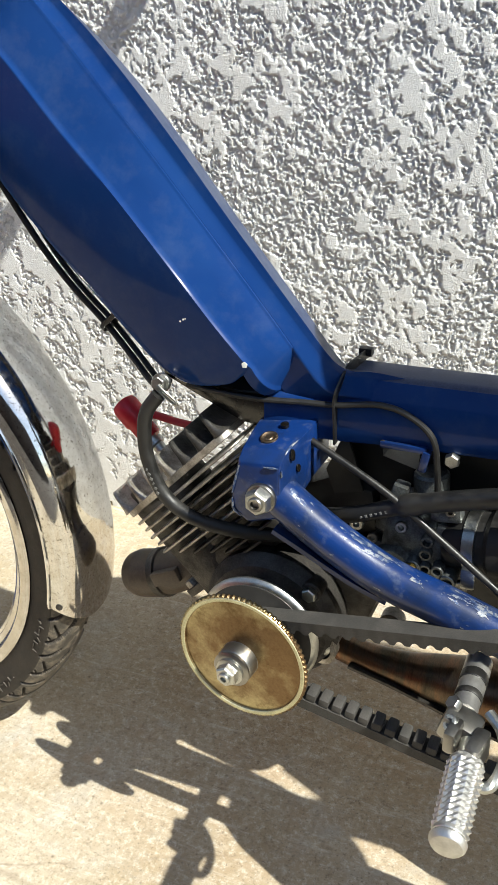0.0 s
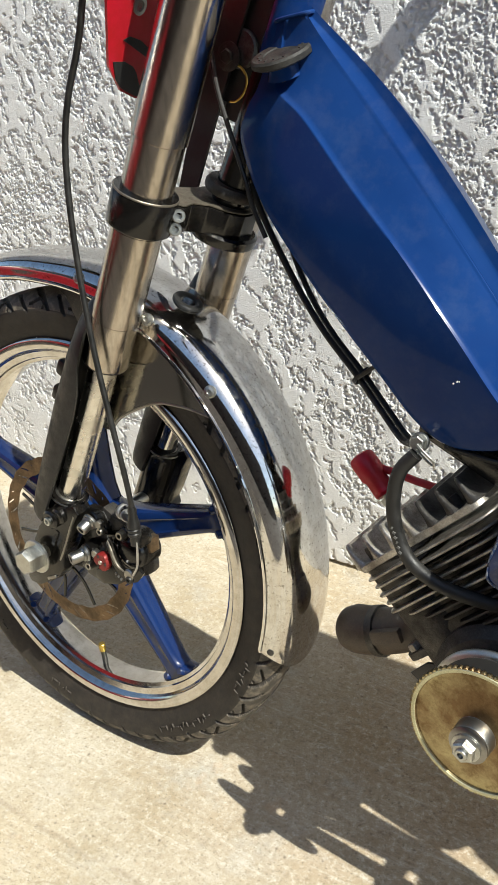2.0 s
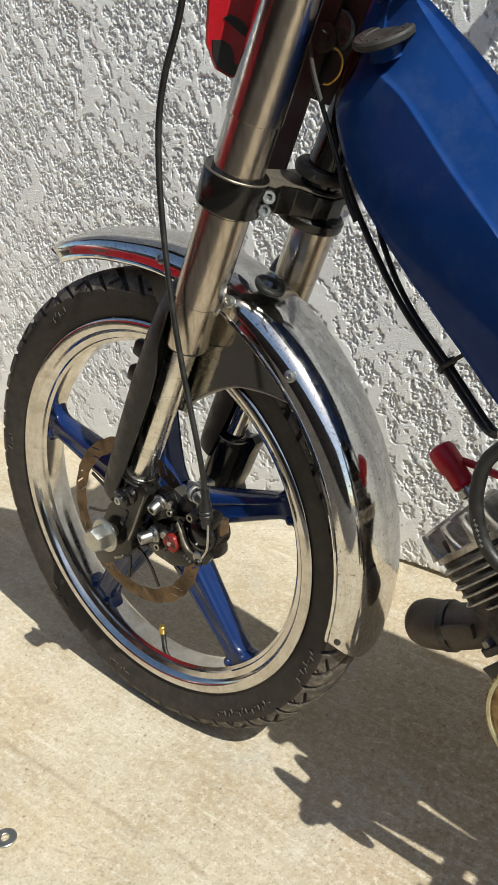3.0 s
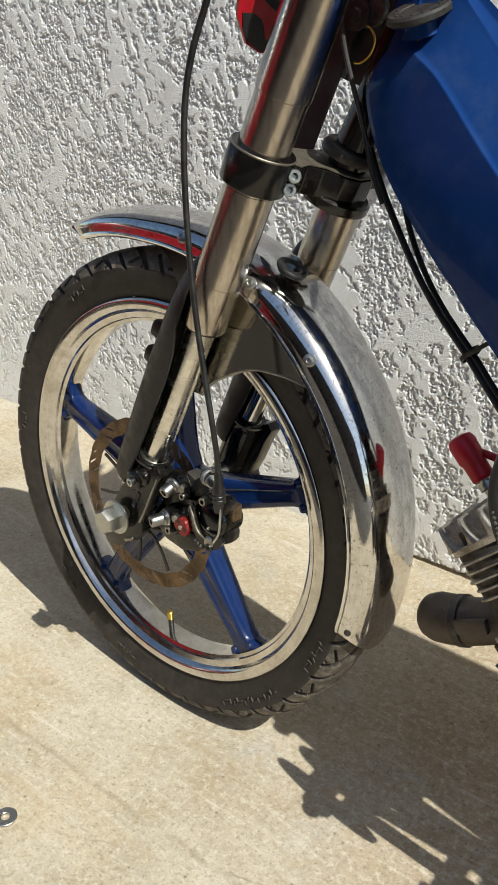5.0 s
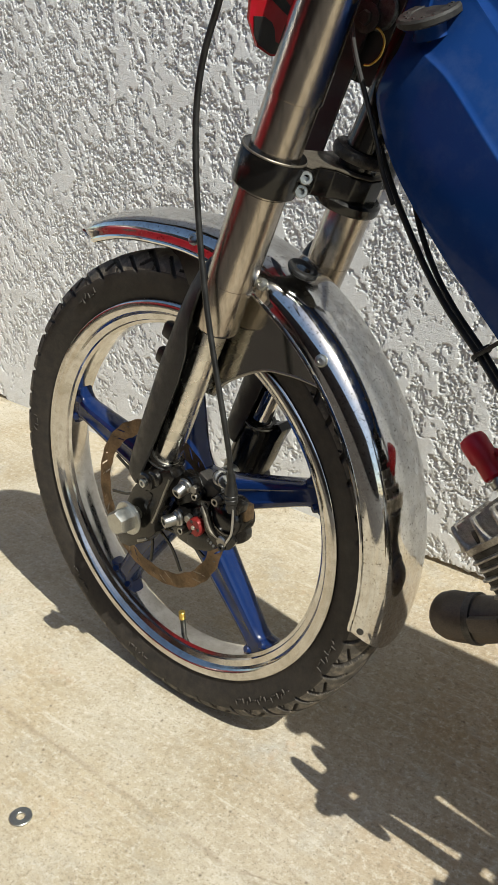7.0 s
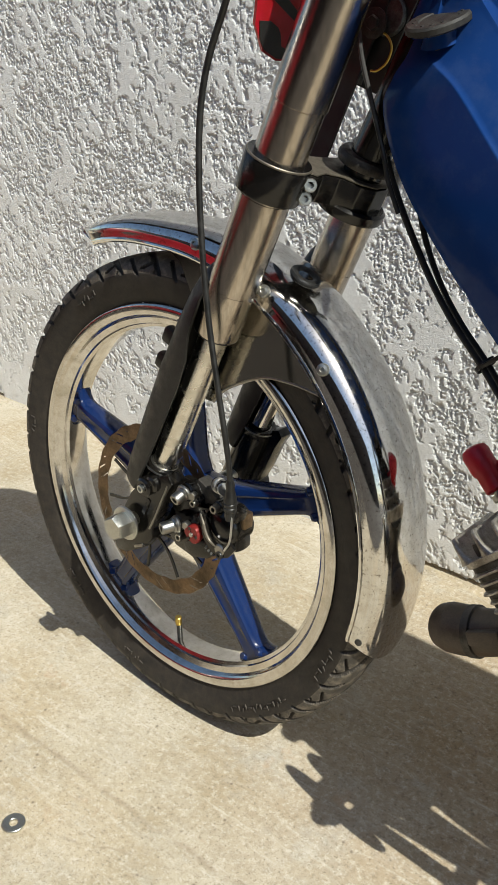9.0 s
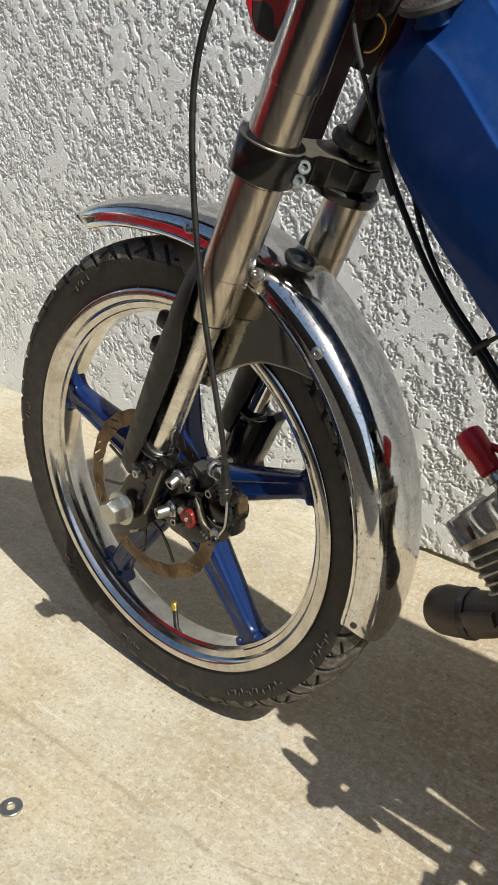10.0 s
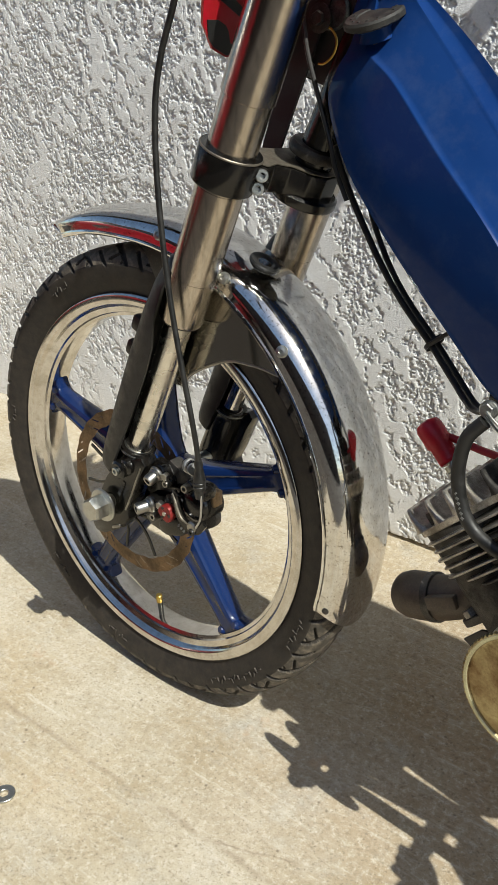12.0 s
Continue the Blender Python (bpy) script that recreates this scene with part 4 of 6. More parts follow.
def build_tank():
    low = [(0.2312, 0.004, 0.7490), (0.2260, 0.003, 0.7280), (0.2185, 0.001, 0.706), (0.210, -0.002, 0.690), (0.206, -0.004, 0.667), (0.2335, -0.012, 0.6195), (0.2835, -0.017, 0.5645), (0.3400, -0.018, 0.5085), (0.3745, -0.018, 0.4750),
           (0.403, -0.021, 0.4630), (0.438, -0.028, 0.470), (0.453, -0.0305, 0.4800), (0.4630, -0.0275, 0.4745), (0.4740, -0.0210, 0.4635), (0.4880, -0.0125, 0.4585)]
    crease = [(0.2440, -0.001, 0.7508), (0.2405, -0.003, 0.7240), (0.2405, -0.009, 0.706), (0.252, -0.015, 0.698), (0.274, -0.020, 0.683), (0.317, -0.027, 0.640), (0.359, -0.032, 0.600), (0.406, -0.036, 0.549), (0.433, -0.036, 0.517),
              (0.450, -0.0355, 0.498), (0.4565, -0.0345, 0.4905), (0.4600, -0.0325, 0.4870), (0.4670, -0.0285, 0.4790), (0.4775, -0.0220, 0.4690), (0.4910, -0.0130, 0.4630)]
    ridge = [(0.2620, -0.0020, 0.7530), (0.2690, -0.0030, 0.7446), (0.2755, -0.0032, 0.7370), (0.2892, -0.0043, 0.7225), (0.3068, -0.0068, 0.7048), (0.3470, -0.0135, 0.6635), (0.3865, -0.0155, 0.6187), (0.4240, -0.0155, 0.5734),
             (0.4520, -0.0155, 0.5394), (0.4680, -0.0155, 0.5196), (0.4765, -0.0155, 0.5088), (0.4825, -0.0150, 0.5005)]
    n = 8
    L, K, R = (smooth_path(c[:12], n) for c in (low, crease, ridge))
    bm = bmesh.new()
    rings = []
    up = Vector((0.735, 0, 0.678))
    for l, k, r in zip(L, K, R):
        y = lambda v, yy: Vector((v.x, yy, v.z))
        tilt = lambda f, g: y(l.lerp(k, f), l.y + (k.y - l.y) * g)
        ym = max(-0.002, l.y + 0.010)
        near = [y(l + (k - l) * 0.03, ym), y(l + (k - l) * 0.015, ym - (ym - l.y) * 0.55), y(l + (k - l) * 0.003, ym - (ym - l.y) * 0.86), l, tilt(0.03, 0.11), tilt(0.09, 0.24), tilt(0.5, 0.66),
                tilt(0.955, 0.975), tilt(0.985, 0.9925), k, k.lerp(r, 0.020) + Vector((0, 0.0004, 0)), k.lerp(r, 0.050) + Vector((0, 0.0012, 0)), k.lerp(r, 0.11) + Vector((0, 0.0014, 0)), k.lerp(r, 0.5) + up * 0.0020 + Vector((0, -0.0002, 0)), k.lerp(r, 0.92) + up * 0.0004, k.lerp(r, 0.945) + up * 0.0003, k.lerp(r, 0.965) + up * 0.0006, k.lerp(r, 0.985) + up * 0.0008, r + up * 0.0006, r + Vector((0, 0.0010, 0)) + up * 0.0002, r + Vector((0, 0.0018, 0)) - up * 0.0008, r + Vector((0, 0.0034, 0)) - up * 0.0012]
        half = len(near)
        far = [Vector((v.x, 0.034 - v.y, v.z)) - up * 0.012 for v in near[half - 1:0:-1]]
        rings.append([bm.verts.new(v) for v in near + far])
    # the rear end rounds off towards the spine
    end = [v.co.copy() for v in rings[-1]]
    for step in range(1, 9):
        t = radians(88) * step / 8
        row = []
        for i, v in enumerate(end):
            w = end[3].y if i < 3 else end[-3].y if i > len(end) - 3 else v.y
            grip = min(1.0, max(0.12, (abs(w - 0.018) - 0.026) / 0.024))
            row.append(bm.verts.new((v.x + 0.0125 * grip * math.sin(t), 0.018 + (v.y - 0.018) * (0.45 + 0.55 * math.cos(t)), v.z - 0.0235 * grip * math.sin(t))))
        rings.append(row)
    bridge(bm, rings)
    tank = part("fuel_tank", bm, BLUE, moped, "gloss blue faceted tank with dust and chips", 50)
    # pressed spine over the tank that runs down into the frame beam
    foot = [(0.2605, 0.7545), (0.2657, 0.7484), (0.2755, 0.7370), (0.2892, 0.7225), (0.3068, 0.7048), (0.3280, 0.6835), (0.3555, 0.6544), (0.3883, 0.6167), (0.4202, 0.5780), (0.4520, 0.5394), (0.4771, 0.5081), (0.4925, 0.4860),
            (0.5010, 0.4735), (0.5110, 0.4655), (0.5300, 0.4634), (0.5620, 0.4590)]
    edge = [(0.2610, 0.7545), (0.2663, 0.7490), (0.2780, 0.7394), (0.2935, 0.7264), (0.3123, 0.7098), (0.3340, 0.6890), (0.3615, 0.6600), (0.3943, 0.6222), (0.4263, 0.5837), (0.4585, 0.5453), (0.4841, 0.5146), (0.5020, 0.4922),
            (0.5105, 0.4828), (0.5195, 0.4778), (0.5350, 0.4764), (0.5620, 0.4715)]
    crown = [(0.2625, 0.7560), (0.2682, 0.7508), (0.2799, 0.7411), (0.2957, 0.7286), (0.3155, 0.7128), (0.3383, 0.6930), (0.3665, 0.6646), (0.3988, 0.6264), (0.4298, 0.5869), (0.4614, 0.5480), (0.4865, 0.5172), (0.5040, 0.4942),
             (0.5122, 0.4845), (0.5210, 0.4796), (0.5360, 0.4790), (0.5620, 0.4740)]
    inset = [0.0125, 0.0125, 0.0123, 0.0112, 0.0087, 0.0050, 0.0009] + [0.0] * 9
    settle = [0.0] * 11 + [0.0015, 0.0040, 0.0072, 0.0104, 0.0150]
    bm = bmesh.new()
    rings = []
    lines = [smooth_path([(x, y_ + a_ + b_ * w, z) for (x, z), a_, b_ in zip(q, inset, settle)], 6) for q, y_, w in ((foot, -0.0155, 1.0), (edge, -0.0095, 1.15), (crown, -0.0060, 1.35))]
    for f, g, c in zip(*lines):
        f = f.lerp(g, 0.08) - up * 0.0010
        c = Vector((c.x, min(c.y, g.y + 0.0006), c.z)) + up * max(0.0, (c.y - g.y - 0.0006) * 0.7)
        o = Vector((c.x, 0.012, c.z)) - up * 0.0048
        rings.append([bm.verts.new(v) for v in (
            Vector((f.x, 0.006, f.z)) - up * 0.030, f + Vector((0, 0.0034, 0)) - up * 0.028, f + Vector((0, 0.0016, 0)) - up * 0.0040, f + Vector((0, 0.0003, 0)) - up * 0.0010, f, f.lerp(g, 0.10) + up * 0.0003, f.lerp(g, 0.5) - up * 0.0004,
            f.lerp(g, 0.84), f.lerp(g, 0.96).lerp(g.lerp(c, 0.06), 0.35), g.lerp(c, 0.14), g.lerp(c, 0.86), c, o, o + Vector((0, 0.008, 0)) - up * 0.0040, o + Vector((0, 0.018, 0)) - up * 0.0130, o + Vector((0, 0.024, 0)) - up * 0.032, Vector((c.x, 0.014, c.z)) - up * 0.040)])
    bridge(bm, rings)
    spine = part("tank_spine", bm, BLUE, tank, "blue pressed spine with a dusty top", 75)
    spine.data.materials.append(DUST_BLUE)
    spine.data.polygons.foreach_set("material_index", [int(11 <= k % 17 <= 12) for k in range(len(spine.data.polygons))])
    # weld where the head tube meets the tank
    part("weld_bead", tube([(0.2300, 0.0060, 0.7485), (0.2370, 0.0000, 0.7500), (0.2450, -0.0020, 0.7512), (0.2540, -0.0026, 0.7524), (0.2625, -0.0020, 0.7536), (0.2650, 0.0040, 0.7545)], 0.0016, 10), BLUE, tank, "painted weld bead")
    # chips in the paint
    for c, r in (((0.4565, -0.0356, 0.4900), 0.0024), ((0.4110, -0.0366, 0.518), 0.0008), ((0.4125, -0.0366, 0.5185), 0.0006), ((0.4085, -0.0368, 0.5165), 0.0007)):
        part("paint_chip", lathe(c, (0.15, -1, 0.1), [(r, 0), (r * 0.9, 0.0004), (r * 0.3, 0.0005)], 5), WHITE, tank, "pale chip in the paint")
    return tank


build_tank()

# head tube and the screw cap
part("head_tube", rod((0.2245, YM + 0.004, 0.715), (0.2245 + 0.13 * 0.4, YM + 0.004, 0.845), 0.0182, 32), BLUE, moped, "gloss blue head tube")
cap_axis = Vector((-0.10, -0.40, 0.91))
cap_at = Vector((0.2470, -0.0080, 0.7242))
part("filler_neck", lathe(cap_at, cap_axis, [(0.0150, -0.011), (0.0130, -0.007), (0.0122, -0.003), (0.0120, -0.0012), (0.0100, -0.0010)], 32), BLUE, moped)
prof = [(0.006, -0.020), (0.007, -0.003), (0.0200, -0.001), (0.0228, 0.0006), (0.0228, 0.0042), (0.0212, 0.0058), (0.0135, 0.0058), (0.0125, 0.0050), (0.0, 0.0050)]
bm = bmesh.new()
a, u, v = basis(cap_axis)
rings = []
for r, h in prof[:-1]:
    ring = []
    for k in range(48):
        t = 2 * math.pi * k / 48
        rr = r * (1 + (0.030 if r > 0.018 and k % 2 else 0.0))
        ring.append(bm.verts.new(cap_at + a * h + (u * math.cos(t) + v * math.sin(t)) * rr))
    rings.append(ring)
bridge(bm, rings)
cap = part("fuel_cap", bm, CAP, moped, "dusty black ribbed fuel cap")
for k in range(14):
    t = 2 * math.pi * k / 14
    if k % 7 == 6:
        continue
    c = cap_at + a * 0.0056 + (u * math.cos(t) + v * math.sin(t)) * 0.0165
    part("raised_writing", lathe(c, a, [(0.0014, 0), (0.0013, 0.0007)], 6), GREY, cap)

# pressed-steel beam running to the rear
co_rings = []
for x, top_, bot, yn, yf in ((0.372, 0.470, 0.458, -0.004, 0.034), (0.40, 0.470, 0.4495, -0.010, 0.040), (0.44, 0.472, 0.4345, -0.0135, 0.0435), (0.460, 0.473, 0.4310, -0.0130, 0.0430), (0.470, 0.474, 0.4300, -0.0122, 0.0430), (0.478, 0.4745, 0.4285, -0.0110, 0.0432),
                             (0.486, 0.4750, 0.4275, -0.0095, 0.0435), (0.494, 0.4755, 0.4268, -0.0080, 0.0438), (0.505, 0.4735, 0.4265, -0.006, 0.044), (0.520, 0.4785, 0.4265, -0.0045, 0.0445), (0.56, 0.4785, 0.4295, -0.004, 0.0445), (0.63, 0.4795, 0.4315, -0.004, 0.0445), (0.80, 0.484, 0.434, -0.004, 0.0445), (1.08, 0.500, 0.440, -0.004, 0.0445)):
    h = top_ - bot
    near = [(yn + 0.008, bot), (yn + 0.002, bot + 0.001), (yn, bot + 0.004), (yn, top_ - h * 0.36), (yn + 0.0015, top_ - h * 0.29), (yn + 0.0080, top_ - h * 0.06), (yn + 0.0110, top_ - 0.0006), (yn + 0.014, top_)]
    co_rings.append([Vector((x, y, z)) for y, z in near + [(yn + yf - y, z) for y, z in near[::-1]]])
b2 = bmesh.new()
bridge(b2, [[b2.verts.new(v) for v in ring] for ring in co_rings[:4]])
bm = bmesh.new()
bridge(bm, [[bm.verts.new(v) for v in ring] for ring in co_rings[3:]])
# front rings of the beam are black, the rest blue
part("frame_nose", b2, BLACK, moped, "black front end of the frame beam", 40)
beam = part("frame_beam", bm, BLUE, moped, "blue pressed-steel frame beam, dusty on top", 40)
beam.data.materials.append(DUST_BLUE)
beam.data.polygons.foreach_set("material_index", [int(5 <= k % 16 <= 9 and k // 16 >= 5) for k in range(len(beam.data.polygons))])
# tie strap round the beam and the cable that it holds
bm = sweep([(0.513, -0.0062, 0.427), (0.513, -0.0074, 0.445), (0.5135, -0.0105, 0.461), (0.5150, -0.0078, 0.4700), (0.5185, 0.0030, 0.4815), (0.5205, 0.016, 0.4825), (0.522, 0.036, 0.4825), (0.522, 0.046, 0.480)],
           [(-0.0036, -0.0007), (0.0036, -0.0007), (0.0036, 0.0007), (-0.0036, 0.0007)], up=(1, 0, 0), n=6)
tie = part("tie_strap", bm, PLASTIC, moped, "black cable tie")
part("tie_head", box((0.5215, 0.034, 0.4845), (0.010, 0.007, 0.006), 0.0012), PLASTIC, tie)
part("cable", tube([(0.398, -0.014, 0.459), (0.43, -0.018, 0.4585), (0.46, -0.0165, 0.4575), (0.49, -0.0115, 0.4575), (0.514, -0.009, 0.458), (0.545, -0.0072, 0.462), (0.566, -0.007, 0.457), (0.583, -0.007, 0.443), (0.588, -0.008, 0.420), (0.589, -0.006, 0.395)], 0.0023, 10), PLASTIC, moped, "black sheathed cable")
# hooked tab and screw under the beam
bm = box((0.563, -0.006, 0.4325), (0.034, 0.004, 0.005), 0.0015)
box((0.5785, -0.0065, 0.4245), (0.006, 0.006, 0.016), 0.0015, (0, 12, 0), bm)
part("frame_tab", bm, BLUE_WORN, moped)
part("frame_screw", hexagon((0.597, -0.003, 0.428), (0, -1, 0), 0.0055, 0.005), ZINC, moped, "rusty zinc screw")
part("frame_screw", lathe((0.548, -0.006, 0.4335), (0, -1, 0), [(0.0022, 0), (0.0020, 0.001)], 10), CAST_DARK, moped)

# ---- engine mount and blue arm ----
bm = bmesh.new()
rings = []
for y, pts in ((-0.0565, ((0.4600, 0.4240), (0.4535, 0.4010), (0.4540, 0.3870), (0.4650, 0.3785), (0.4885, 0.3865), (0.4900, 0.4260))),
               (-0.0550, ((0.4585, 0.4270), (0.4520, 0.4010), (0.4525, 0.3855), (0.4645, 0.3770), (0.4895, 0.3850), (0.4912, 0.4290))),
               (-0.0470, ((0.4585, 0.4330), (0.4535, 0.4010), (0.4540, 0.3860), (0.4650, 0.3790), (0.4920, 0.3880), (0.4935, 0.4370))),
               (-0.0250, ((0.4570, 0.4380), (0.4550, 0.4020), (0.4560, 0.3890), (0.4660, 0.3820), (0.4970, 0.3950), (0.4985, 0.4415))),
               (-0.0080, ((0.4560, 0.4400), (0.4570, 0.4050), (0.4580, 0.3920), (0.4680, 0.3850), (0.4985, 0.4000), (0.5000, 0.4440))),
               (0.0200, ((0.4560, 0.4420), (0.4570, 0.4050), (0.4580, 0.3920), (0.4680, 0.3850), (0.4985, 0.4000), (0.5000, 0.4460)))):
    rings.append([bm.verts.new((x, y, z)) for x, z in pts])
bridge(bm, rings)
bmesh.ops.recalc_face_normals(bm, faces=bm.faces)
bmesh.ops.bevel(bm, geom=list(bm.edges), offset=0.0016, segments=2, affect="EDGES", profile=0.6)
bracket = part("engine_mount", bm, BLUE_WORN, moped, "chipped blue folded engine mount", 40)
part("mount_washer", lathe((0.4772, -0.0565, 0.4015), (0, -1, 0), [(0.0108, 0), (0.0114, 0.001), (0.0114, 0.003), (0.0108, 0.004)], 28), STAY, bracket)
part("mount_nut", hexagon((0.4772, -0.0600, 0.4015), (0, -1, 0), 0.0099, 0.009, None, 0.0058), ZINC, bracket, "zinc flange nut")
part("mount_stud", lathe((0.4772, -0.0580, 0.4015), (0, -1, 0), [(0.0056, 0.0), (0.0056, 0.0118), (0.0050, 0.0126), (0.0034, 0.0124), (0.0028, 0.0095), (0.0010, 0.0090)], 20), STAY, bracket)
part("mount_plug", lathe((0.4740, -0.0360, 0.4383), (-0.05, -0.25, 0.97), [(0.0066, -0.002), (0.0066, 0.0002), (0.0056, 0.0005), (0.0042, -0.0004), (0.0030, -0.0004), (0.0024, 0.0002)], 18), ROTOR, bracket, "dull bronze plug")
for c, ax, r, wide in (((0.4800, -0.0215, 0.4424), (-0.05, -0.2, 0.97), 0.0027, 1.0), ((0.4948, -0.0440, 0.4318), (0.95, -0.3, 0.1), 0.0021, 1.8), ((0.4958, -0.0360, 0.4180), (0.95, -0.3, 0.1), 0.0018, 1.4)):
    bm = lathe((0, 0, 0), (0, 0, 1), [(r * 1.15, -0.002), (r * 1.15, 0.0003), (r, 0.0004), (r * 0.2, 0.0004)], 18)
    a, u, v = basis(Vector(ax))
    m = Matrix((u, v, a)).transposed().to_4x4()
    tall_v = abs(v.z) > abs(u.z)
    bmesh.ops.transform(bm, matrix=Matrix.Translation(Vector(c) + a * 0.0007) @ m @ Matrix.Diagonal((1.0 if tall_v else wide, wide if tall_v else 1.0, 1.0, 1.0)), verts=bm.verts)
    part("mount_hole", bm, BLACK, bracket, "dark drilled hole")
for pts in (((0.4598, -0.0568, 0.4230), (0.4560, -0.0570, 0.4100), (0.4534, -0.0570, 0.4000)), ((0.4534, -0.0570, 0.3960), (0.4540, -0.0570, 0.3870), (0.4600, -0.0570, 0.3820)),
            ((0.4790, -0.0572, 0.4252), (0.4850, -0.0572, 0.4256), (0.4895, -0.0570, 0.4258)), ((0.4922, -0.0500, 0.4340), (0.4938, -0.0440, 0.4376), (0.4960, -0.0360, 0.4395)), ((0.4918, -0.0555, 0.4240), (0.4916, -0.0555, 0.4190))):
    part("edge_wear_glint", sweep(pts, circle(0.00095, 6), up=(0, 1, 0.3), n=5, scale=lambda f: 0.5 + 0.5 * math.sin(math.pi * f)), SCUFF_OR_LIT, bracket, "pale edge, worn on the mount, sunlit on the strip")

ARM_PATH = [(0.478, -0.0400, 0.4015), (0.4885, -0.0440, 0.3955), (0.5240, -0.0470, 0.3735), (0.5660, -0.0470, 0.3510), (0.6070, -0.0475, 0.3385), (0.65, -0.048, 0.3250), (0.74, -0.05, 0.298)]
arm = part("engine_arm", tube(ARM_PATH, 0.0150, 32), BLUE_WORN, moped, "scuffed blue tubular engine arm")


def flakes(path, r, turn0, turn1, seed, keep, cells=(150, 14)):
    """Ragged patches lying on a tube between two angles (0: up, 90: towards the near side), where the paint has worn through."""
    line = smooth_path(path, cells[0] // (len(path) - 1))
    bm = bmesh.new()
    rows = []
    for i, p in enumerate(line):
        d = (line[min(i + 1, len(line) - 1)] - line[max(i - 1, 0)]).normalized()
        side = Vector((0, -1, 0))
        side = (side - d * side.dot(d)).normalized()
        over = side.cross(d).normalized()
        over = over if over.z > 0 else -over
        rows.append([bm.verts.new(p + (over * math.cos(a) + side * math.sin(a)) * (r + 0.00022)) for a in (radians(turn0 + (turn1 - turn0) * k / cells[1]) for k in range(cells[1] + 1))])
    I, K = np.meshgrid(np.arange(len(rows) - 1), np.arange(cells[1]), indexing="ij")
    worn = 0.55 * layered(I * 0.06, K * 0.17, seed, 4, 0.7) + 0.45 * layered(I * 0.018, K * 0.03, seed + 7, 2)
    worn = worn - 0.10 * np.abs(K / cells[1] - 0.5)
    for i, k in zip(*np.nonzero(worn > keep)):
        bm.faces.new((rows[i][k], rows[i + 1][k], rows[i + 1][k + 1], rows[i][k + 1]))
    for v in [v for v in bm.verts if not v.link_faces]:
        bm.verts.remove(v)
    return bm


for turn0, turn1, seed, keep in ((-8, 34, 5, 0.535), (60, 120, 9, 0.630)):
    tagged(part("scuff", flakes(ARM_PATH[1:6], 0.0150, turn0, turn1, seed, keep, (300, 28)), SCUFF_OR_LIT, arm), "ragged patches worn to bare metal", kind="stuff")
strip_ = [(0.4834, -0.050, 0.3735), (0.5047, -0.050, 0.3631), (0.5271, -0.050, 0.3516), (0.5491, -0.050, 0.3418), (0.5690, -0.050, 0.3350)]
plate_arm = part("arm_plate", sweep(strip_, [(-0.0018, -0.0058), (0.0018, -0.0058), (0.0018, 0.0058), (-0.0018, 0.0058)], up=(0, 1, 0), n=6), BLUE_WORN, arm, "welded blue stiffening strip")
# pale line that paints sunlight along the strip's top edge
part("edge_wear_glint", tube([(x + 0.0028, y - 0.0018, z + 0.0052) for x, y, z in strip_[1:]], 0.0009, 6), SCUFF_OR_LIT, plate_arm, "pale edge, worn on the mount, sunlit on the strip")

# ---- engine ----
AXIS = Vector((-0.70, 0, 0.714)).normalized()
ALONG = Vector((0.714, 0, 0.70)).normalized()
FOOT = Vector((0.412, 0.014, 0.292))


def engine_point(up_, along, y):
    p = FOOT + AXIS * up_ + ALONG * along
    return Vector((p.x, y, p.z))


def rounded(w, d, r, n=5):
    """A rounded rectangle outline, half sizes w and d."""
    out = []
    for cx_, cy_, a0 in ((w - r, d - r, 0), (r - w, d - r, 90), (r - w, r - d, 180), (w - r, r - d, 270)):
        for k in range(n + 1):
            t = radians(a0 + 90 * k / n)
            out.append((cx_ + r * math.cos(t), cy_ + r * math.sin(t)))
    return out


def plate(h0, h1, w, d, r, along0=0.0, y0=0.014, bm=None, edge=0.0006):
    bm = bm or bmesh.new()
    rings = []
    for h, k in ((h0, edge), (h0 + edge, 0), (h1 - edge, 0), (h1, edge)):
        rings.append([bm.verts.new(engine_point(h, along0 + a_, y0 + y_)) for a_, y_ in rounded(w - k, d - k, r)])
    bridge(bm, rings)
    return bm


cylinder = part("cylinder", lathe(FOOT - AXIS * 0.02, AXIS, [(0.036, 0), (0.036, 0.105)], 40), CAST_DARK, moped, "finned two-stroke cylinder")
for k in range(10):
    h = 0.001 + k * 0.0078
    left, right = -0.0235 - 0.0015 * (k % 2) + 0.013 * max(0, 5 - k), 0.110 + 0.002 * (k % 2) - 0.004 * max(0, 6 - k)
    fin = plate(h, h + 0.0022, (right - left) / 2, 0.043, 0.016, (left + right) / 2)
    # the four lowest fins take the darker metal
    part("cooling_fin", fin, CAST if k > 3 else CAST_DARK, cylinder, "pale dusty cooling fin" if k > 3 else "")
head = part("cylinder_head", plate(0.0795, 0.0855, 0.067, 0.040, 0.012, 0.0425), CAST, moped, "cast aluminium cylinder head")
for k in range(7):
    al = -0.0180 + k * 0.0205
    bm = bmesh.new()
    rings = []
    for h, t, dd in ((0.0845, 0.0088, 0.0400), (0.0880, 0.0052, 0.0396), (0.0930, 0.0031, 0.0385), (0.1000, 0.0022, 0.0365), (0.1050, 0.0018, 0.0340), (0.1066, 0.0010, 0.0325)):
        rings.append([bm.verts.new(engine_point(h, al + a_ - (h - 0.0845) * 0.22, 0.014 + y_)) for a_, y_ in rounded(t, dd, t * 0.9, 3)])
    bridge(bm, rings)
    # fins near the beam are darkened, for the tank's shade on them
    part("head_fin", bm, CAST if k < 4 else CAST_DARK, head)
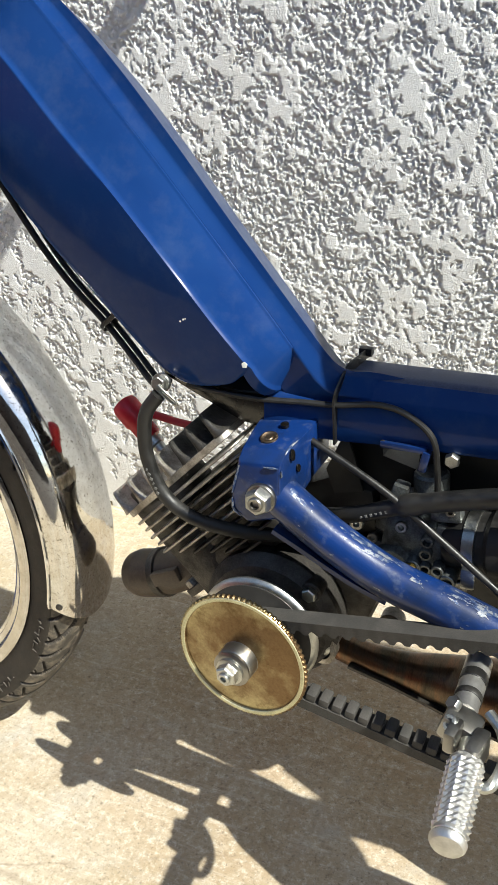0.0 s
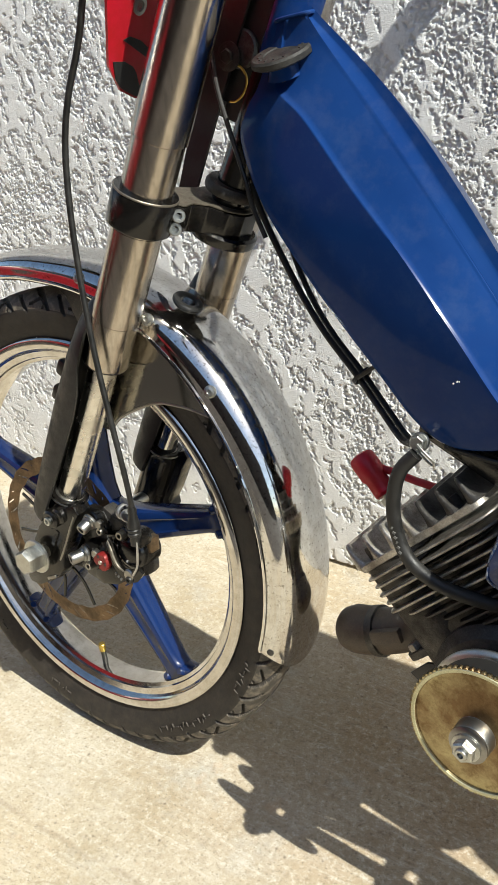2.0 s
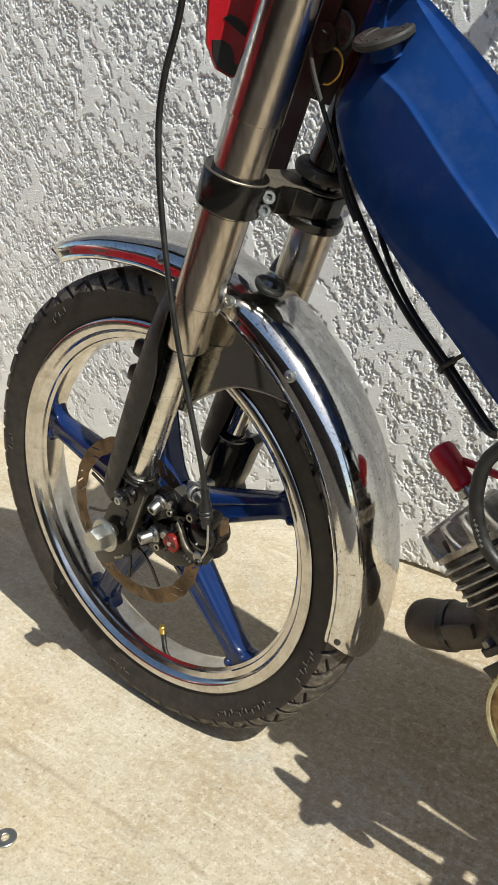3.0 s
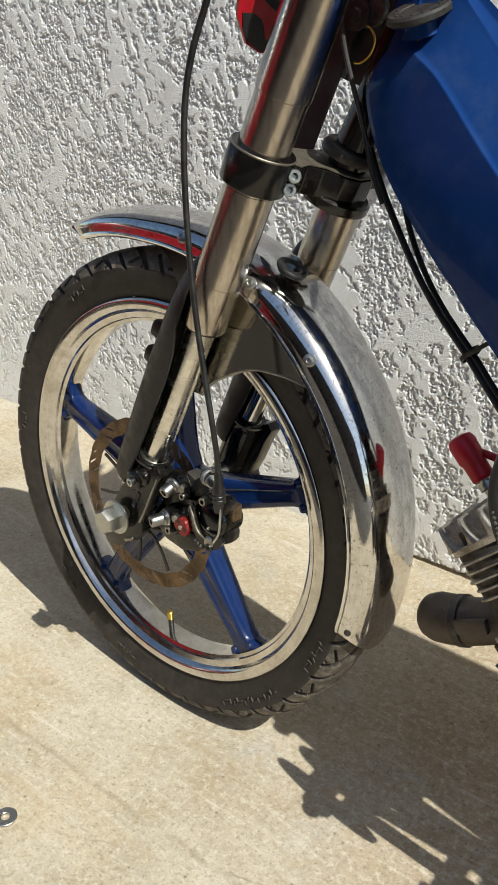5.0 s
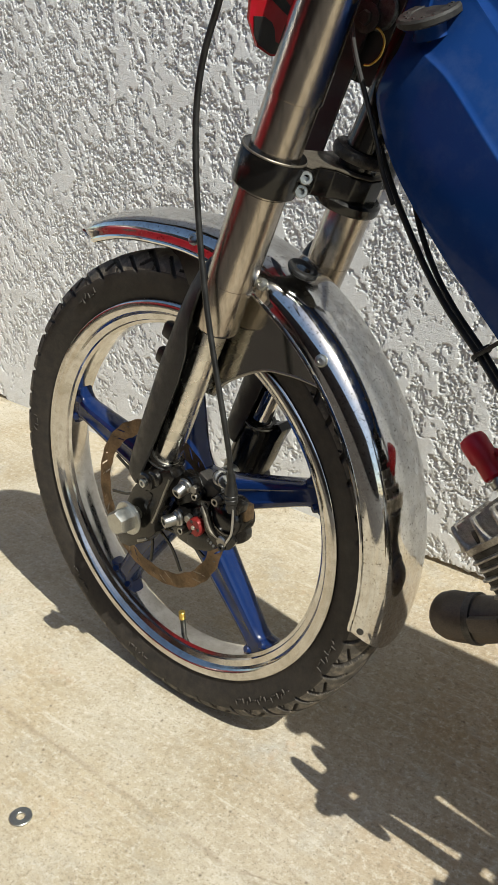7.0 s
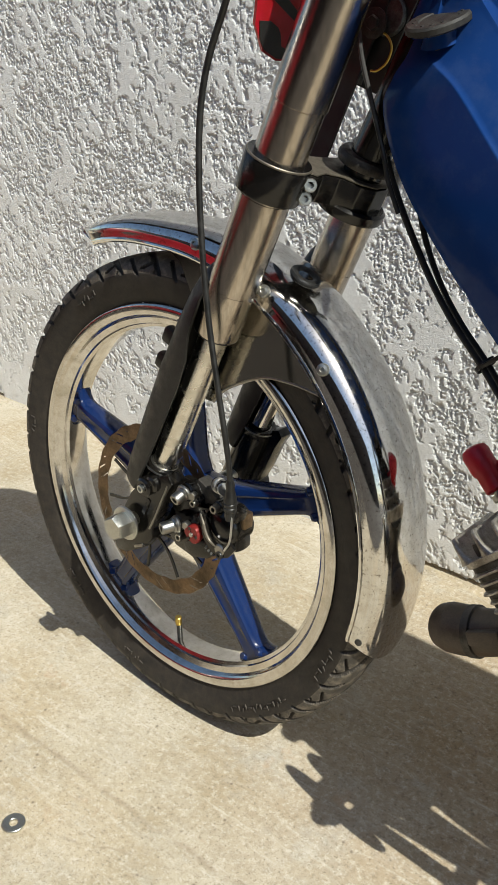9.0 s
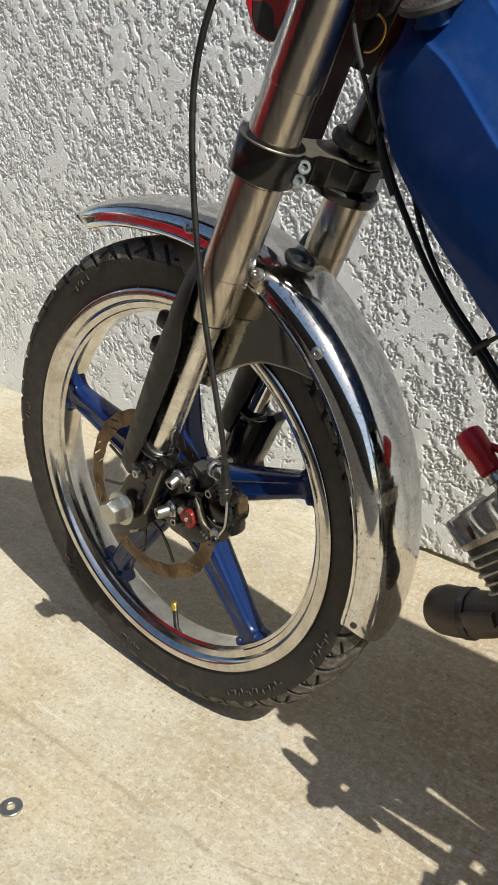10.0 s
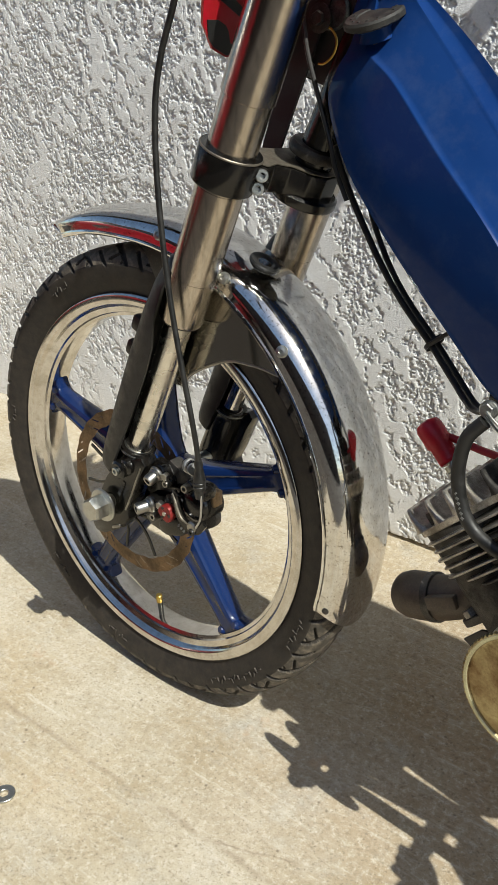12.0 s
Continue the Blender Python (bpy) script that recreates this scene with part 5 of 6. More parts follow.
for al, y in ((-0.006, -0.014), (0.085, -0.014), (-0.006, 0.042), (0.085, 0.042)):
    part("head_nut", hexagon(engine_point(0.0850, al, y), AXIS, 0.0065, 0.011), CAST_DARK, head)
part("inlet_casting", plate(-0.010, 0.060, 0.044, 0.030, 0.010, 0.048), CAST_DARK, cylinder, "oily cast barrel core")
# spark plug, red cap and lead
pc, pd = Vector((0.3035, 0.036, 0.4075)), Vector((0.76, -0.16, -0.63)).normalized()
plug = part("spark_plug", lathe(pc + pd * 0.034, pd, [(0.0045, 0), (0.0045, 0.006), (0.008, 0.0065), (0.008, 0.012), (0.0055, 0.013), (0.0055, 0.026)], 14), ZINC, moped)
part("plug_cap", lathe(pc, pd, [(0.006, -0.004), (0.0105, -0.002), (0.0120, 0.002), (0.0118, 0.018), (0.0100, 0.021), (0.0100, 0.036), (0.0085, 0.038)], 24), RED, plug, "red rubber spark plug cap")
part("plug_lead", tube([(0.314, 0.037, 0.403), (0.335, 0.037, 0.402), (0.36, 0.034, 0.4005), (0.385, 0.03, 0.404), (0.42, 0.028, 0.425)], 0.0034, 12), RED, plug, "red ignition lead")
# crankcase and its bosses
bm = lathe((0.468, -0.030, 0.2755), (0, 1, 0), [(0.030, -0.012), (0.050, -0.006), (0.0575, 0.004), (0.0575, 0.075), (0.045, 0.09)], 44)
box((0.430, 0.012, 0.298), (0.070, 0.062, 0.05), 0.008, (0, -45, 0), bm)
box((0.520, 0.018, 0.300), (0.06, 0.05, 0.06), 0.010, (0, 20, 0), bm)
case = part("crankcase", bm, CAST_DARK, moped, "oily dark cast crankcase")
part("case_boss", rod((0.505, -0.036, 0.312), (0.505, -0.018, 0.312), 0.0085, 16, 0.0015), CAST_DARK, case)
part("case_bolt", hexagon((0.505, -0.036, 0.312), (0, -1, 0), 0.0060, 0.005), ZINC, case)
part("case_bolt", hexagon((0.5435, 0.055, 0.2265), (0, -1, 0), 0.0068, 0.006), ZINC, case)
part("case_foot", lathe((0.5435, 0.06, 0.2265), (0, -1, 0), [(0.0105, -0.01), (0.0105, 0.003), (0.009, 0.004)], 20), CAST_DARK, case)
part("belt_tensioner", sweep([(0.492, -0.026, 0.268), (0.500, -0.027, 0.251), (0.514, -0.027, 0.246), (0.522, -0.027, 0.254), (0.519, -0.026, 0.268), (0.512, -0.026, 0.288)], [(-0.0022, -0.005), (0.0022, -0.005), (0.0022, 0.005), (-0.0022, 0.005)], n=6), CAST, case, "bent steel tensioner loop")
part("case_bolt", lathe((0.5125, -0.030, 0.2595), (0, -1, 0), [(0.0075, 0), (0.0075, 0.002), (0.005, 0.004), (0.003, 0.0035)], 18), ZINC, case)

# exhaust outlet and tapered pipe
bm = tube([(0.2985, 0.020, 0.2405), (0.3010, 0.020, 0.2412), (0.3060, 0.020, 0.2425), (0.3160, 0.020, 0.2450), (0.3300, 0.0195, 0.2490), (0.3480, 0.019, 0.2560), (0.3660, 0.018, 0.2660), (0.3840, 0.017, 0.2790), (0.4000, 0.016, 0.2950)], 1.0, 28, 6,
          scale=lambda f: float(np.interp(f * 8, range(9), [0.006, 0.0135, 0.0190, 0.0225, 0.0226, 0.0208, 0.0198, 0.0196, 0.0196])))
outlet = part("exhaust_outlet", bm, SOOT, moped, "sooty black exhaust elbow")
part("outlet_collar", lathe((0.3395, 0.0192, 0.2525), (0.92, 0, 0.39), [(0.0200, -0.004), (0.0232, -0.003), (0.0232, 0.004), (0.0200, 0.005)], 32), CAST_DARK, outlet)
part("outlet_flange", plate(-0.006, 0.001, 0.034, 0.030, 0.010, -0.012, 0.016), CAST_DARK, outlet, "oily flange with two nuts")
for al in (-0.036, 0.004):
    part("flange_nut", hexagon(engine_point(0.001, al, -0.006), AXIS, 0.0056, 0.006), CAST, outlet)
part("outlet_lug", box((0.3560, -0.0030, 0.2660), (0.030, 0.008, 0.013), 0.002, (0, -26, 0)), SOOT, outlet)
part("outlet_stay", prism([(0.384, 0.246), (0.398, 0.262), (0.420, 0.268), (0.424, 0.250), (0.408, 0.232)], -0.012, -0.009, 0.001), GREY, outlet)
PIPE = ((0.445, 0.045, 0.255, 0.013), (0.455, 0.050, 0.236, 0.0125), (0.475, 0.050, 0.206, 0.0130), (0.520, 0.048, 0.1930, 0.0135), (0.560, 0.046, 0.1905, 0.0165), (0.600, 0.045, 0.1920, 0.0235),
        (0.640, 0.045, 0.1935, 0.0290), (0.700, 0.045, 0.1950, 0.034), (0.800, 0.050, 0.2000, 0.037), (0.950, 0.050, 0.2100, 0.036), (1.020, 0.050, 0.2050, 0.020))
bm = tube([q[:3] for q in PIPE], 1.0, 28, scale=lambda f: float(np.interp(f * 10, range(11), [q[3] for q in PIPE])))
exhaust = part("exhaust_pipe", bm, EXHAUST, moped, "heat-tinted brown tapered exhaust")
part("exhaust_seam", sweep([(0.515, 0.034, 0.1915), (0.560, 0.030, 0.1855), (0.610, 0.022, 0.1790), (0.680, 0.012, 0.1715)], [(-0.0014, -0.005), (0.0014, -0.005), (0.0014, 0.005), (-0.0014, 0.005)], n=6), CAST_DARK, exhaust, "sooty welded flange")

# ---- drive: pulley, toothed disc, belts ----
C = Vector((0.468, 0, 0.2755))


def at(y):
    return Vector((C.x, y, C.z))


pulley = part("pulley", lathe(at(-0.058), (0, 1, 0), [(0.012, -0.004), (0.020, -0.003), (0.046, 0.004), (0.0485, 0.0055), (0.0495, 0.0075), (0.0490, 0.0095), (0.035, 0.016), (0.035, 0.018), (0.050, 0.0235), (0.050, 0.026), (0.02, 0.030)], 72), ZINC, moped, "steel variator pulley with bright rim")
part("pulley_face", lathe(at(-0.0585), (0, 1, 0), [(0.013, -0.0046), (0.020, -0.0038), (0.0448, 0.0034), (0.0448, 0.0042), (0.012, 0.0042)], 64), GREY, pulley)
# toothed disc
bm = bmesh.new()
teeth = 76
rings = []
for r, y, tooth in ((0.0130, -0.0850, 0), (0.0200, -0.0846, 0), (0.0400, -0.0832, 0), (0.0485, -0.0826, 0), (0.0492, -0.0838, 0), (0.0535, -0.0838, 1), (0.0542, -0.0826, 1), (0.0540, -0.0806, 1), (0.0500, -0.0796, 0), (0.0130, -0.0812, 0)):
    ring = []
    for k in range(teeth * 4):
        t = 2 * math.pi * k / (teeth * 4)
        rr = r - (0.0011 if tooth and k % 4 in (2, 3) else 0)
        ring.append(bm.verts.new((C.x + rr * math.cos(t), y, C.z + rr * math.sin(t))))
    rings.append(ring)
bridge(bm, rings)
disc = part("toothed_disc", bm, GOLD, moped, "yellow-passivated toothed steel disc, oil-stained", 30)
disc.matrix_local = Matrix.Translation(at(-0.083)) @ pose(0, 0, 0, 0, 0, -2.7) @ Matrix.Translation(-at(-0.083))
part("disc_rim", lathe(at(-0.0842), (0, 1, 0), [(0.0490, 0.0004), (0.0495, -0.0002), (0.0518, -0.0002), (0.0522, 0.0004)], 96, None, False), PALE, disc, "pale worn rim")
part("disc_hub", lathe(at(-0.0840), (0, -1, 0), [(0.0162, 0), (0.0150, 0.0010), (0.0146, 0.0110), (0.0140, 0.0118), (0.0140, 0.0128), (0.0146, 0.0132), (0.0146, 0.0142), (0.0130, 0.0152), (0.0108, 0.0156)], 40), STAY, disc, "turned steel hub")
part("disc_washer", lathe(at(-0.0995), (0, -1, 0), [(0.0105, 0), (0.0108, 0.0006), (0.0108, 0.002), (0.010, 0.0024)], 28), ZINC, disc)
part("disc_nut", hexagon(at(-0.1015), (0, -1, 0), 0.0086, 0.0068, None, 0.0050), ZINC, disc, "zinc hexagon nut")
part("disc_stud", lathe(at(-0.100), (0, -1, 0), [(0.0046, 0), (0.0046, 0.0098), (0.0040, 0.0106), (0.0024, 0.0106), (0.0022, 0.008)], 18), ZINC, disc)

# variator belt: upper run and the wrap round the front pulley, cogged inside
REAR = Vector((0.985, -0.052, 0.298))
BELT_Y = -0.066
LIFT = Vector((0.006, 0, 0.0070))
bm = bmesh.new()
loop = [Vector((REAR.x + 0.09 * math.cos(t), BELT_Y, REAR.z + 0.09 * math.sin(t))) for t in (radians(-97 + 190 * k / 24) for k in range(25))]
loop += [Vector((C.x + 0.0185 * math.cos(t), BELT_Y, C.z + 0.0185 * math.sin(t))) for t in (radians(97 + 160 * k / 24) for k in range(25))]
dense = []
for p, q in zip(loop, loop[1:]):
    m = max(1, int((q - p).length / 0.0018))
    dense += [p.lerp(q, k / m) for k in range(m)]
rings = []
for i, p in enumerate(dense[1:-1]):
    d = (dense[i + 2] - dense[i]).normalized()
    outward = Vector((d.z, 0, -d.x))
    cog = (0.0, 0.0, 0.0004, 0.0026, 0.0034, 0.0026)[i % 6]
    sec = [(-0.0075, 0.0055), (0.0075, 0.0055), (0.0062, -0.0062 + cog), (-0.0062, -0.0062 + cog)]
    rings.append([bm.verts.new(p + LIFT + Vector((0, y, 0)) + outward * h) for y, h in sec])
bridge(bm, rings)
part("drive_belt", bm, BELT, moped, "dusty black variator belt")
part("rear_pulley", lathe((REAR.x, -0.064, REAR.z), (0, 1, 0), [(0.03, -0.002), (0.092, 0.002), (0.094, 0.005), (0.080, 0.012), (0.094, 0.019), (0.09, 0.022), (0.03, 0.024)], 48), CAST_DARK, moped)
# its lower run, with the square cogs uppermost
lower = lambda x: 0.2455 - 0.172 * (x - 0.5148)
strip = part("belt_run", sweep([(x, BELT_Y, lower(x) - 0.0075) for x in (0.462, 0.52, 0.58, 0.64, 0.80, 0.97)], [(-0.0042, -0.0078), (0.0042, -0.0078), (0.0042, 0.0078), (-0.0042, 0.0078)], up=(0, 1, 0), n=3), BELT, moped, "cogged lower run of the black belt")
for k in range(26):
    x = 0.478 + 0.0103 * k
    part("cog", box((x, BELT_Y, lower(x) - 0.0006), (0.0080, 0.0140, 0.0080), 0.0018, (0, 9, 0)), BELT, strip)

# ---- crank, footpeg ----
crank = part("crank_axle", lathe((0.6365, -0.058, 0.3085), (0.0, -1, -0.05), [(0.0080, 0), (0.0090, 0.001), (0.0090, 0.016), (0.0084, 0.0165), (0.0084, 0.024), (0.0088, 0.0245), (0.0088, 0.036), (0.0084, 0.0365), (0.0084, 0.050)], 28), STUD, moped, "worn chrome crank axle")
part("crank_ring", lathe((0.6365, -0.0920, 0.3069), (0.0, -1, -0.05), [(0.0089, 0), (0.0091, 0.0004), (0.0091, 0.0044), (0.0089, 0.0048)], 28), PLASTIC, crank)
part("crank_ring", lathe((0.6365, -0.0735, 0.3078), (0.0, -1, -0.05), [(0.0089, 0), (0.0092, 0.0006), (0.0092, 0.0076), (0.0089, 0.008)], 28), PLASTIC, crank)
bm = box((0.6370, -0.117, 0.3035), (0.024, 0.020, 0.018), 0.004, (0, 15, -8))
box((0.650, -0.132, 0.3020), (0.010, 0.022, 0.020), 0.003, (0, 0, -10), bm)
box((0.635, -0.130, 0.3070), (0.008, 0.018, 0.016), 0.003, (0, 0, -10), bm)
joint = part("peg_joint", bm, STAY, moped, "greasy steel folding joint")
part("joint_bolt", hexagon((0.632, -0.112, 0.314), (-0.5, -0.3, 0.8), 0.0052, 0.005), STAY, joint)
part("joint_bolt", cap_screw((0.634, -0.124, 0.310), (-0.6, -0.5, 0.6), 0.0055, 0.005), ZINC, joint)
part("joint_loop", tube([(0.652, -0.108, 0.312), (0.662, -0.118, 0.308), (0.666, -0.132, 0.300), (0.662, -0.146, 0.293), (0.654, -0.150, 0.292)], 0.0036, 10), ZINC, joint, "bent steel loop")
p0, p1 = Vector((0.6460, -0.1390, 0.2995)), Vector((0.6475, -0.1930, 0.2935))
ax, u, v = basis(p1 - p0)
length = (p1 - p0).length
bm = bmesh.new()
rows_, cols = 26, 24
rings = []
for i in range(rows_ + 1):
    f = i / rows_
    ring = []
    for j in range(cols):
        t = 2 * math.pi * (j + 0.0) / cols
        base_r = 0.0099 + 0.0006 * (1 - f) - (0.0015 if i in (0, rows_) else 0)
        stud = 0.0015 if (i % 2 == 1 and j % 2 == 1 and 1 < i < rows_ - 1) else 0.0
        ring.append(bm.verts.new(p0 + ax * (length * f) + (u * math.cos(t) + v * math.sin(t)) * (base_r + stud)))
    rings.append(ring)
bridge(bm, rings)
peg = part("footpeg", bm, STUD, moped, "knurled bright aluminium footpeg", 12)
part("peg_end", lathe(p1, ax, [(0.0100, -0.001), (0.0108, 0.0004), (0.0104, 0.0028), (0.0090, 0.0046), (0.006, 0.0054)], 28), STUD, peg)
part("peg_neck", rod(p0 - ax * 0.02, p0, 0.0075, 16), ZINC, peg)

# ---- carburettor and hoses ----
bm = box((0.576, 0.008, 0.358), (0.050, 0.040, 0.050), 0.006, (0, 8, 0))
lathe((0.560, -0.014, 0.338), (0, -1, 0), [(0.016, -0.02), (0.017, 0.0), (0.015, 0.004)], 24, bm)
rod((0.582, 0.012, 0.375), (0.580, 0.012, 0.408), 0.013, 24, 0.002, None, bm)
carb = part("carburettor", bm, CARB, moped, "oily grey carburettor")
for x, z, r, o in ((0.586, 0.366, 0.0055, 0.006), (0.5855, 0.3555, 0.0055, 0.006), (0.577, 0.345, 0.0065, 0.009), (0.586, 0.343, 0.0050, 0.006), (0.5955, 0.3465, 0.0052, 0.010), (0.6035, 0.3405, 0.0070, 0.012), (0.588, 0.378, 0.0045, 0.006)):
    part("carburettor_port", lathe((x, -0.010, z), (0, -1, -0.1), [(r * 0.9, -0.006), (r * 0.9, o), (r * 0.8, o + 0.0008), (r * 0.55, o + 0.0008), (r * 0.5, o - 0.004)], 20), CARB, carb, "small round port with a screw")
part("mixture_screw", hexagon((0.577, -0.018, 0.345), (0, -1, -0.1), 0.0042, 0.004), YELLOW, carb)
# added black block that keeps the gaps behind the carburettor dark
box_out = [(0.512, 0.3195), (0.5125, 0.395), (0.505, 0.4300), (0.533, 0.4300), (0.537, 0.401), (0.5644, 0.3938), (0.566, 0.4320), (0.74, 0.436), (0.74, 0.280), (0.58, 0.282), (0.551, 0.302)]
part("gap_filler", prism(box_out[::-1], 0.036, 0.066), PLASTIC, moped, "black block filling the dark gap behind the carburettor")
for c, s_, turn in (((0.556, -0.002, 0.372), (0.018, 0.016, 0.020), 18), ((0.597, -0.006, 0.388), (0.022, 0.014, 0.012), -8), ((0.562, -0.004, 0.395), (0.012, 0.012, 0.016), 10), ((0.548, -0.004, 0.348), (0.016, 0.014, 0.014), 30)):
    part("carburettor_boss", box(c, s_, 0.003, (0, turn, 0)), CARB, carb)
for x, z, r in ((0.552, 0.381, 0.004), (0.600, 0.392, 0.0035), (0.566, 0.372, 0.0045), (0.545, 0.358, 0.004), (0.610, 0.330, 0.006)):
    part("carburettor_screw", cap_screw((x, -0.010, z), (0.1, -1, 0.1), r, 0.005), STAY, carb)
part("intake_boot", lathe((0.598, 0.004, 0.362), (1, -0.1, 0.1), [(0.020, 0), (0.022, 0.004), (0.0225, 0.030), (0.027, 0.034), (0.0275, 0.048), (0.033, 0.055), (0.034, 0.11)], 36), HOSE, moped, "black rubber intake boot")
band = part("band_clamp", lathe((0.613, 0.0025, 0.3635), (1, -0.1, 0.1), [(0.0225, 0), (0.0236, 0.0004), (0.0236, 0.0086), (0.0225, 0.009)], 40), ZINC, moped, "bright steel hose clamp")
part("clamp_screw", box((0.618, -0.0235, 0.3485), (0.010, 0.006, 0.016), 0.0015, (0, 0, 0)), ZINC, band)
bm = prism([(0.462, 0.335), (0.470, 0.368), (0.502, 0.384), (0.534, 0.376), (0.538, 0.342), (0.505, 0.325)], 0.022, 0.062, 0.004)
part("reed_block", bm, PLASTIC, moped, "black inlet block")
part("inlet_screw", cap_screw((0.532, -0.006, 0.366), (0, -1, 0), 0.0055, 0.006), ZINC, moped)
part("inlet_screw", cap_screw((0.5445, -0.004, 0.349), (0, -1, 0), 0.0045, 0.006), ZINC, moped)
# black sheet mudflap behind the mount
part("mud_shield", prism([(0.498, 0.392), (0.513, 0.427), (0.522, 0.400), (0.528, 0.378), (0.505, 0.372)], 0.016, 0.019), PLASTIC, moped)
part("engine_hose", tube([(0.510, -0.012, 0.3685), (0.535, -0.018, 0.3790), (0.565, -0.021, 0.3930), (0.595, -0.024, 0.4050), (0.640, -0.029, 0.4200), (0.70, -0.034, 0.4350)], 0.0072, 16, scale=lambda f: 0.86 if f < 0.42 else 1.0 if f > 0.5 else 1.14), HOSE, moped, "black rubber hose with worn print")
part("throttle_cable", tube([(0.492, -0.014, 0.4325), (0.510, -0.018, 0.4260), (0.535, -0.021, 0.4150), (0.563, -0.024, 0.4005), (0.600, -0.028, 0.3760), (0.640, -0.031, 0.3480), (0.70, -0.034, 0.3050)], 0.0026, 12), PLASTIC, moped, "thin black cable")
part("fuel_hose", tube([(0.384, -0.034, 0.4565), (0.3735, -0.036, 0.4420), (0.3694, -0.036, 0.4229), (0.3704, -0.036, 0.4023), (0.3782, -0.036, 0.3794), (0.3908, -0.036, 0.3648), (0.4103, -0.036, 0.3561), (0.4325, -0.033, 0.3515), (0.4560, -0.027, 0.3490), (0.4850, -0.017, 0.3470), (0.5150, -0.008, 0.3460)], 0.0056, 16), HOSE, moped, "black rubber hose with worn print")
for k in range(7):
    part("print_bar", box((0.5400 + 0.0036 * k, -0.0258 - 0.0006 * k / 7, 0.3815 + 0.0017 * k), (0.0015, 0.0007, 0.0021 if k % 3 else 0.0013), 0, (0, -25, 0)), PRINT, bpy.data.objects["engine_hose"])
for k in range(6):
    part("print_bar", box((0.3722 + 0.0016 * k, -0.0414, 0.3950 - 0.0038 * k), (0.0026 if k % 3 else 0.0014, 0.0008, 0.0021), 0, (0, 25, 0)), PRINT, bpy.data.objects["fuel_hose"])
clampb = part("cable_clamp", lathe((0.3825, -0.0245, 0.4630), (0.1, -1, 0.15), [(0.0072, 0), (0.0075, 0.001), (0.0075, 0.003), (0.0068, 0.004)], 20), ZINC, moped, "zinc clamp with bolt")
part("clamp_bolt", hexagon((0.3825, -0.0285, 0.4635), (0.1, -1, 0.15), 0.0058, 0.005), ZINC, clampb)
part("clamp_loop", tube([(0.3840, -0.034, 0.4640), (0.3900, -0.035, 0.4600), (0.3965, -0.034, 0.4545), (0.3985, -0.033, 0.4505), (0.3950, -0.033, 0.4510), (0.3890, -0.034, 0.4560), (0.3830, -0.034, 0.4610)], 0.0010, 8), ZINC, clampb, "small bent wire loop")

# cables along the tank's lower edge
c1 = [(0.1995, 0.010, 0.668), (0.1965, 0.016, 0.648), (0.1995, 0.020, 0.6305), (0.2125, 0.021, 0.6030), (0.2310, 0.021, 0.5730), (0.2525, 0.021, 0.5418), (0.2750, 0.021, 0.5150), (0.3050, 0.021, 0.4856), (0.3290, 0.016, 0.4640), (0.3560, 0.002, 0.4490), (0.3780, -0.018, 0.4580)]
part("control_cable", tube(c1, 0.0027, 12), HOSE, moped, "black control cable")
part("control_cable", tube([(x + w, y + 0.007, z + w * 0.1) for w, (x, y, z) in zip((0.016, 0.018, 0.018, 0.0135, 0.0065, 0.003, 0.002, 0.002, 0.002, 0.002, 0.002), c1)], 0.0024, 12), HOSE, moped, "black control cable")
bm = lathe((0.3060, 0.0245, 0.4865), (0.8, -0.1, -0.6), [(0.0085, -0.0018), (0.0092, -0.0018), (0.0092, 0.0018), (0.0085, 0.0018)], 24, None, False)
tie2 = part("cable_tie", bm, PLASTIC, moped, "black cable tie")
part("tie_tail", box((0.3200, 0.0150, 0.4985), (0.034, 0.003, 0.0035), 0.0006, (0, -40, 0)), PLASTIC, tie2)

# ---- front: mask plate, stay bar, cables ----
out = [(-0.112, 0.845), (-0.092, 0.775), (-0.0815, 0.747), (-0.066, 0.703), (-0.0475, 0.6855), (-0.030, 0.6803), (0.052, 0.6803), (0.070, 0.6855), (0.088, 0.703), (0.1035, 0.747), (0.114, 0.775), (0.134, 0.845)]
bm = bmesh.new()
rings = [[bm.verts.new(on_fork(y, z, a_)) for y, z in out] for a_ in (-0.0515, -0.0490)]
bridge(bm, rings)
mask = part("front_mask", bm, RED, moped, "scratched red plastic front mask")
for pts, mat, nm, ah in (([(-0.0475, 0.6872), (-0.0310, 0.6820), (0.01, 0.6820), (-0.0290, 0.6905), (-0.0350, 0.6990), (-0.0400, 0.7030), (-0.0500, 0.7062), (-0.0625, 0.7058), (-0.0560, 0.6935)], GREY, "grey_patch", -0.0488),
                         ([(-0.0565, 0.7205), (-0.0455, 0.7165), (-0.0240, 0.7085), (-0.0240, 0.7150), (-0.0380, 0.7212), (-0.0500, 0.7232)], PLASTIC, "black_line", -0.0487)):
    bm = bmesh.new()
    rings = [[bm.verts.new(on_fork(y, z, ah + k)) for y, z in pts] for k in (-0.0004, 0.0004)]
    bridge(bm, rings)
    part(nm, bm, mat, mask)
part("mask_grommet", lathe(on_fork(-0.047, 0.7435, -0.0490), (0.9285, 0, -0.3714), [(0.0065, 0), (0.0068, 0.0015), (0.0040, 0.0018), (0.0038, -0.001)], 18), ZINC, mask)
bm = bmesh.new()
rings = [[bm.verts.new(Vector((x, y, z))) for x, z in ((0.0985, 0.612), (0.118, 0.612), (0.1805, 0.768), (0.199, 0.860), (0.180, 0.860), (0.142, 0.752))] for y in (0.0425, 0.0455)]
bridge(bm, rings)
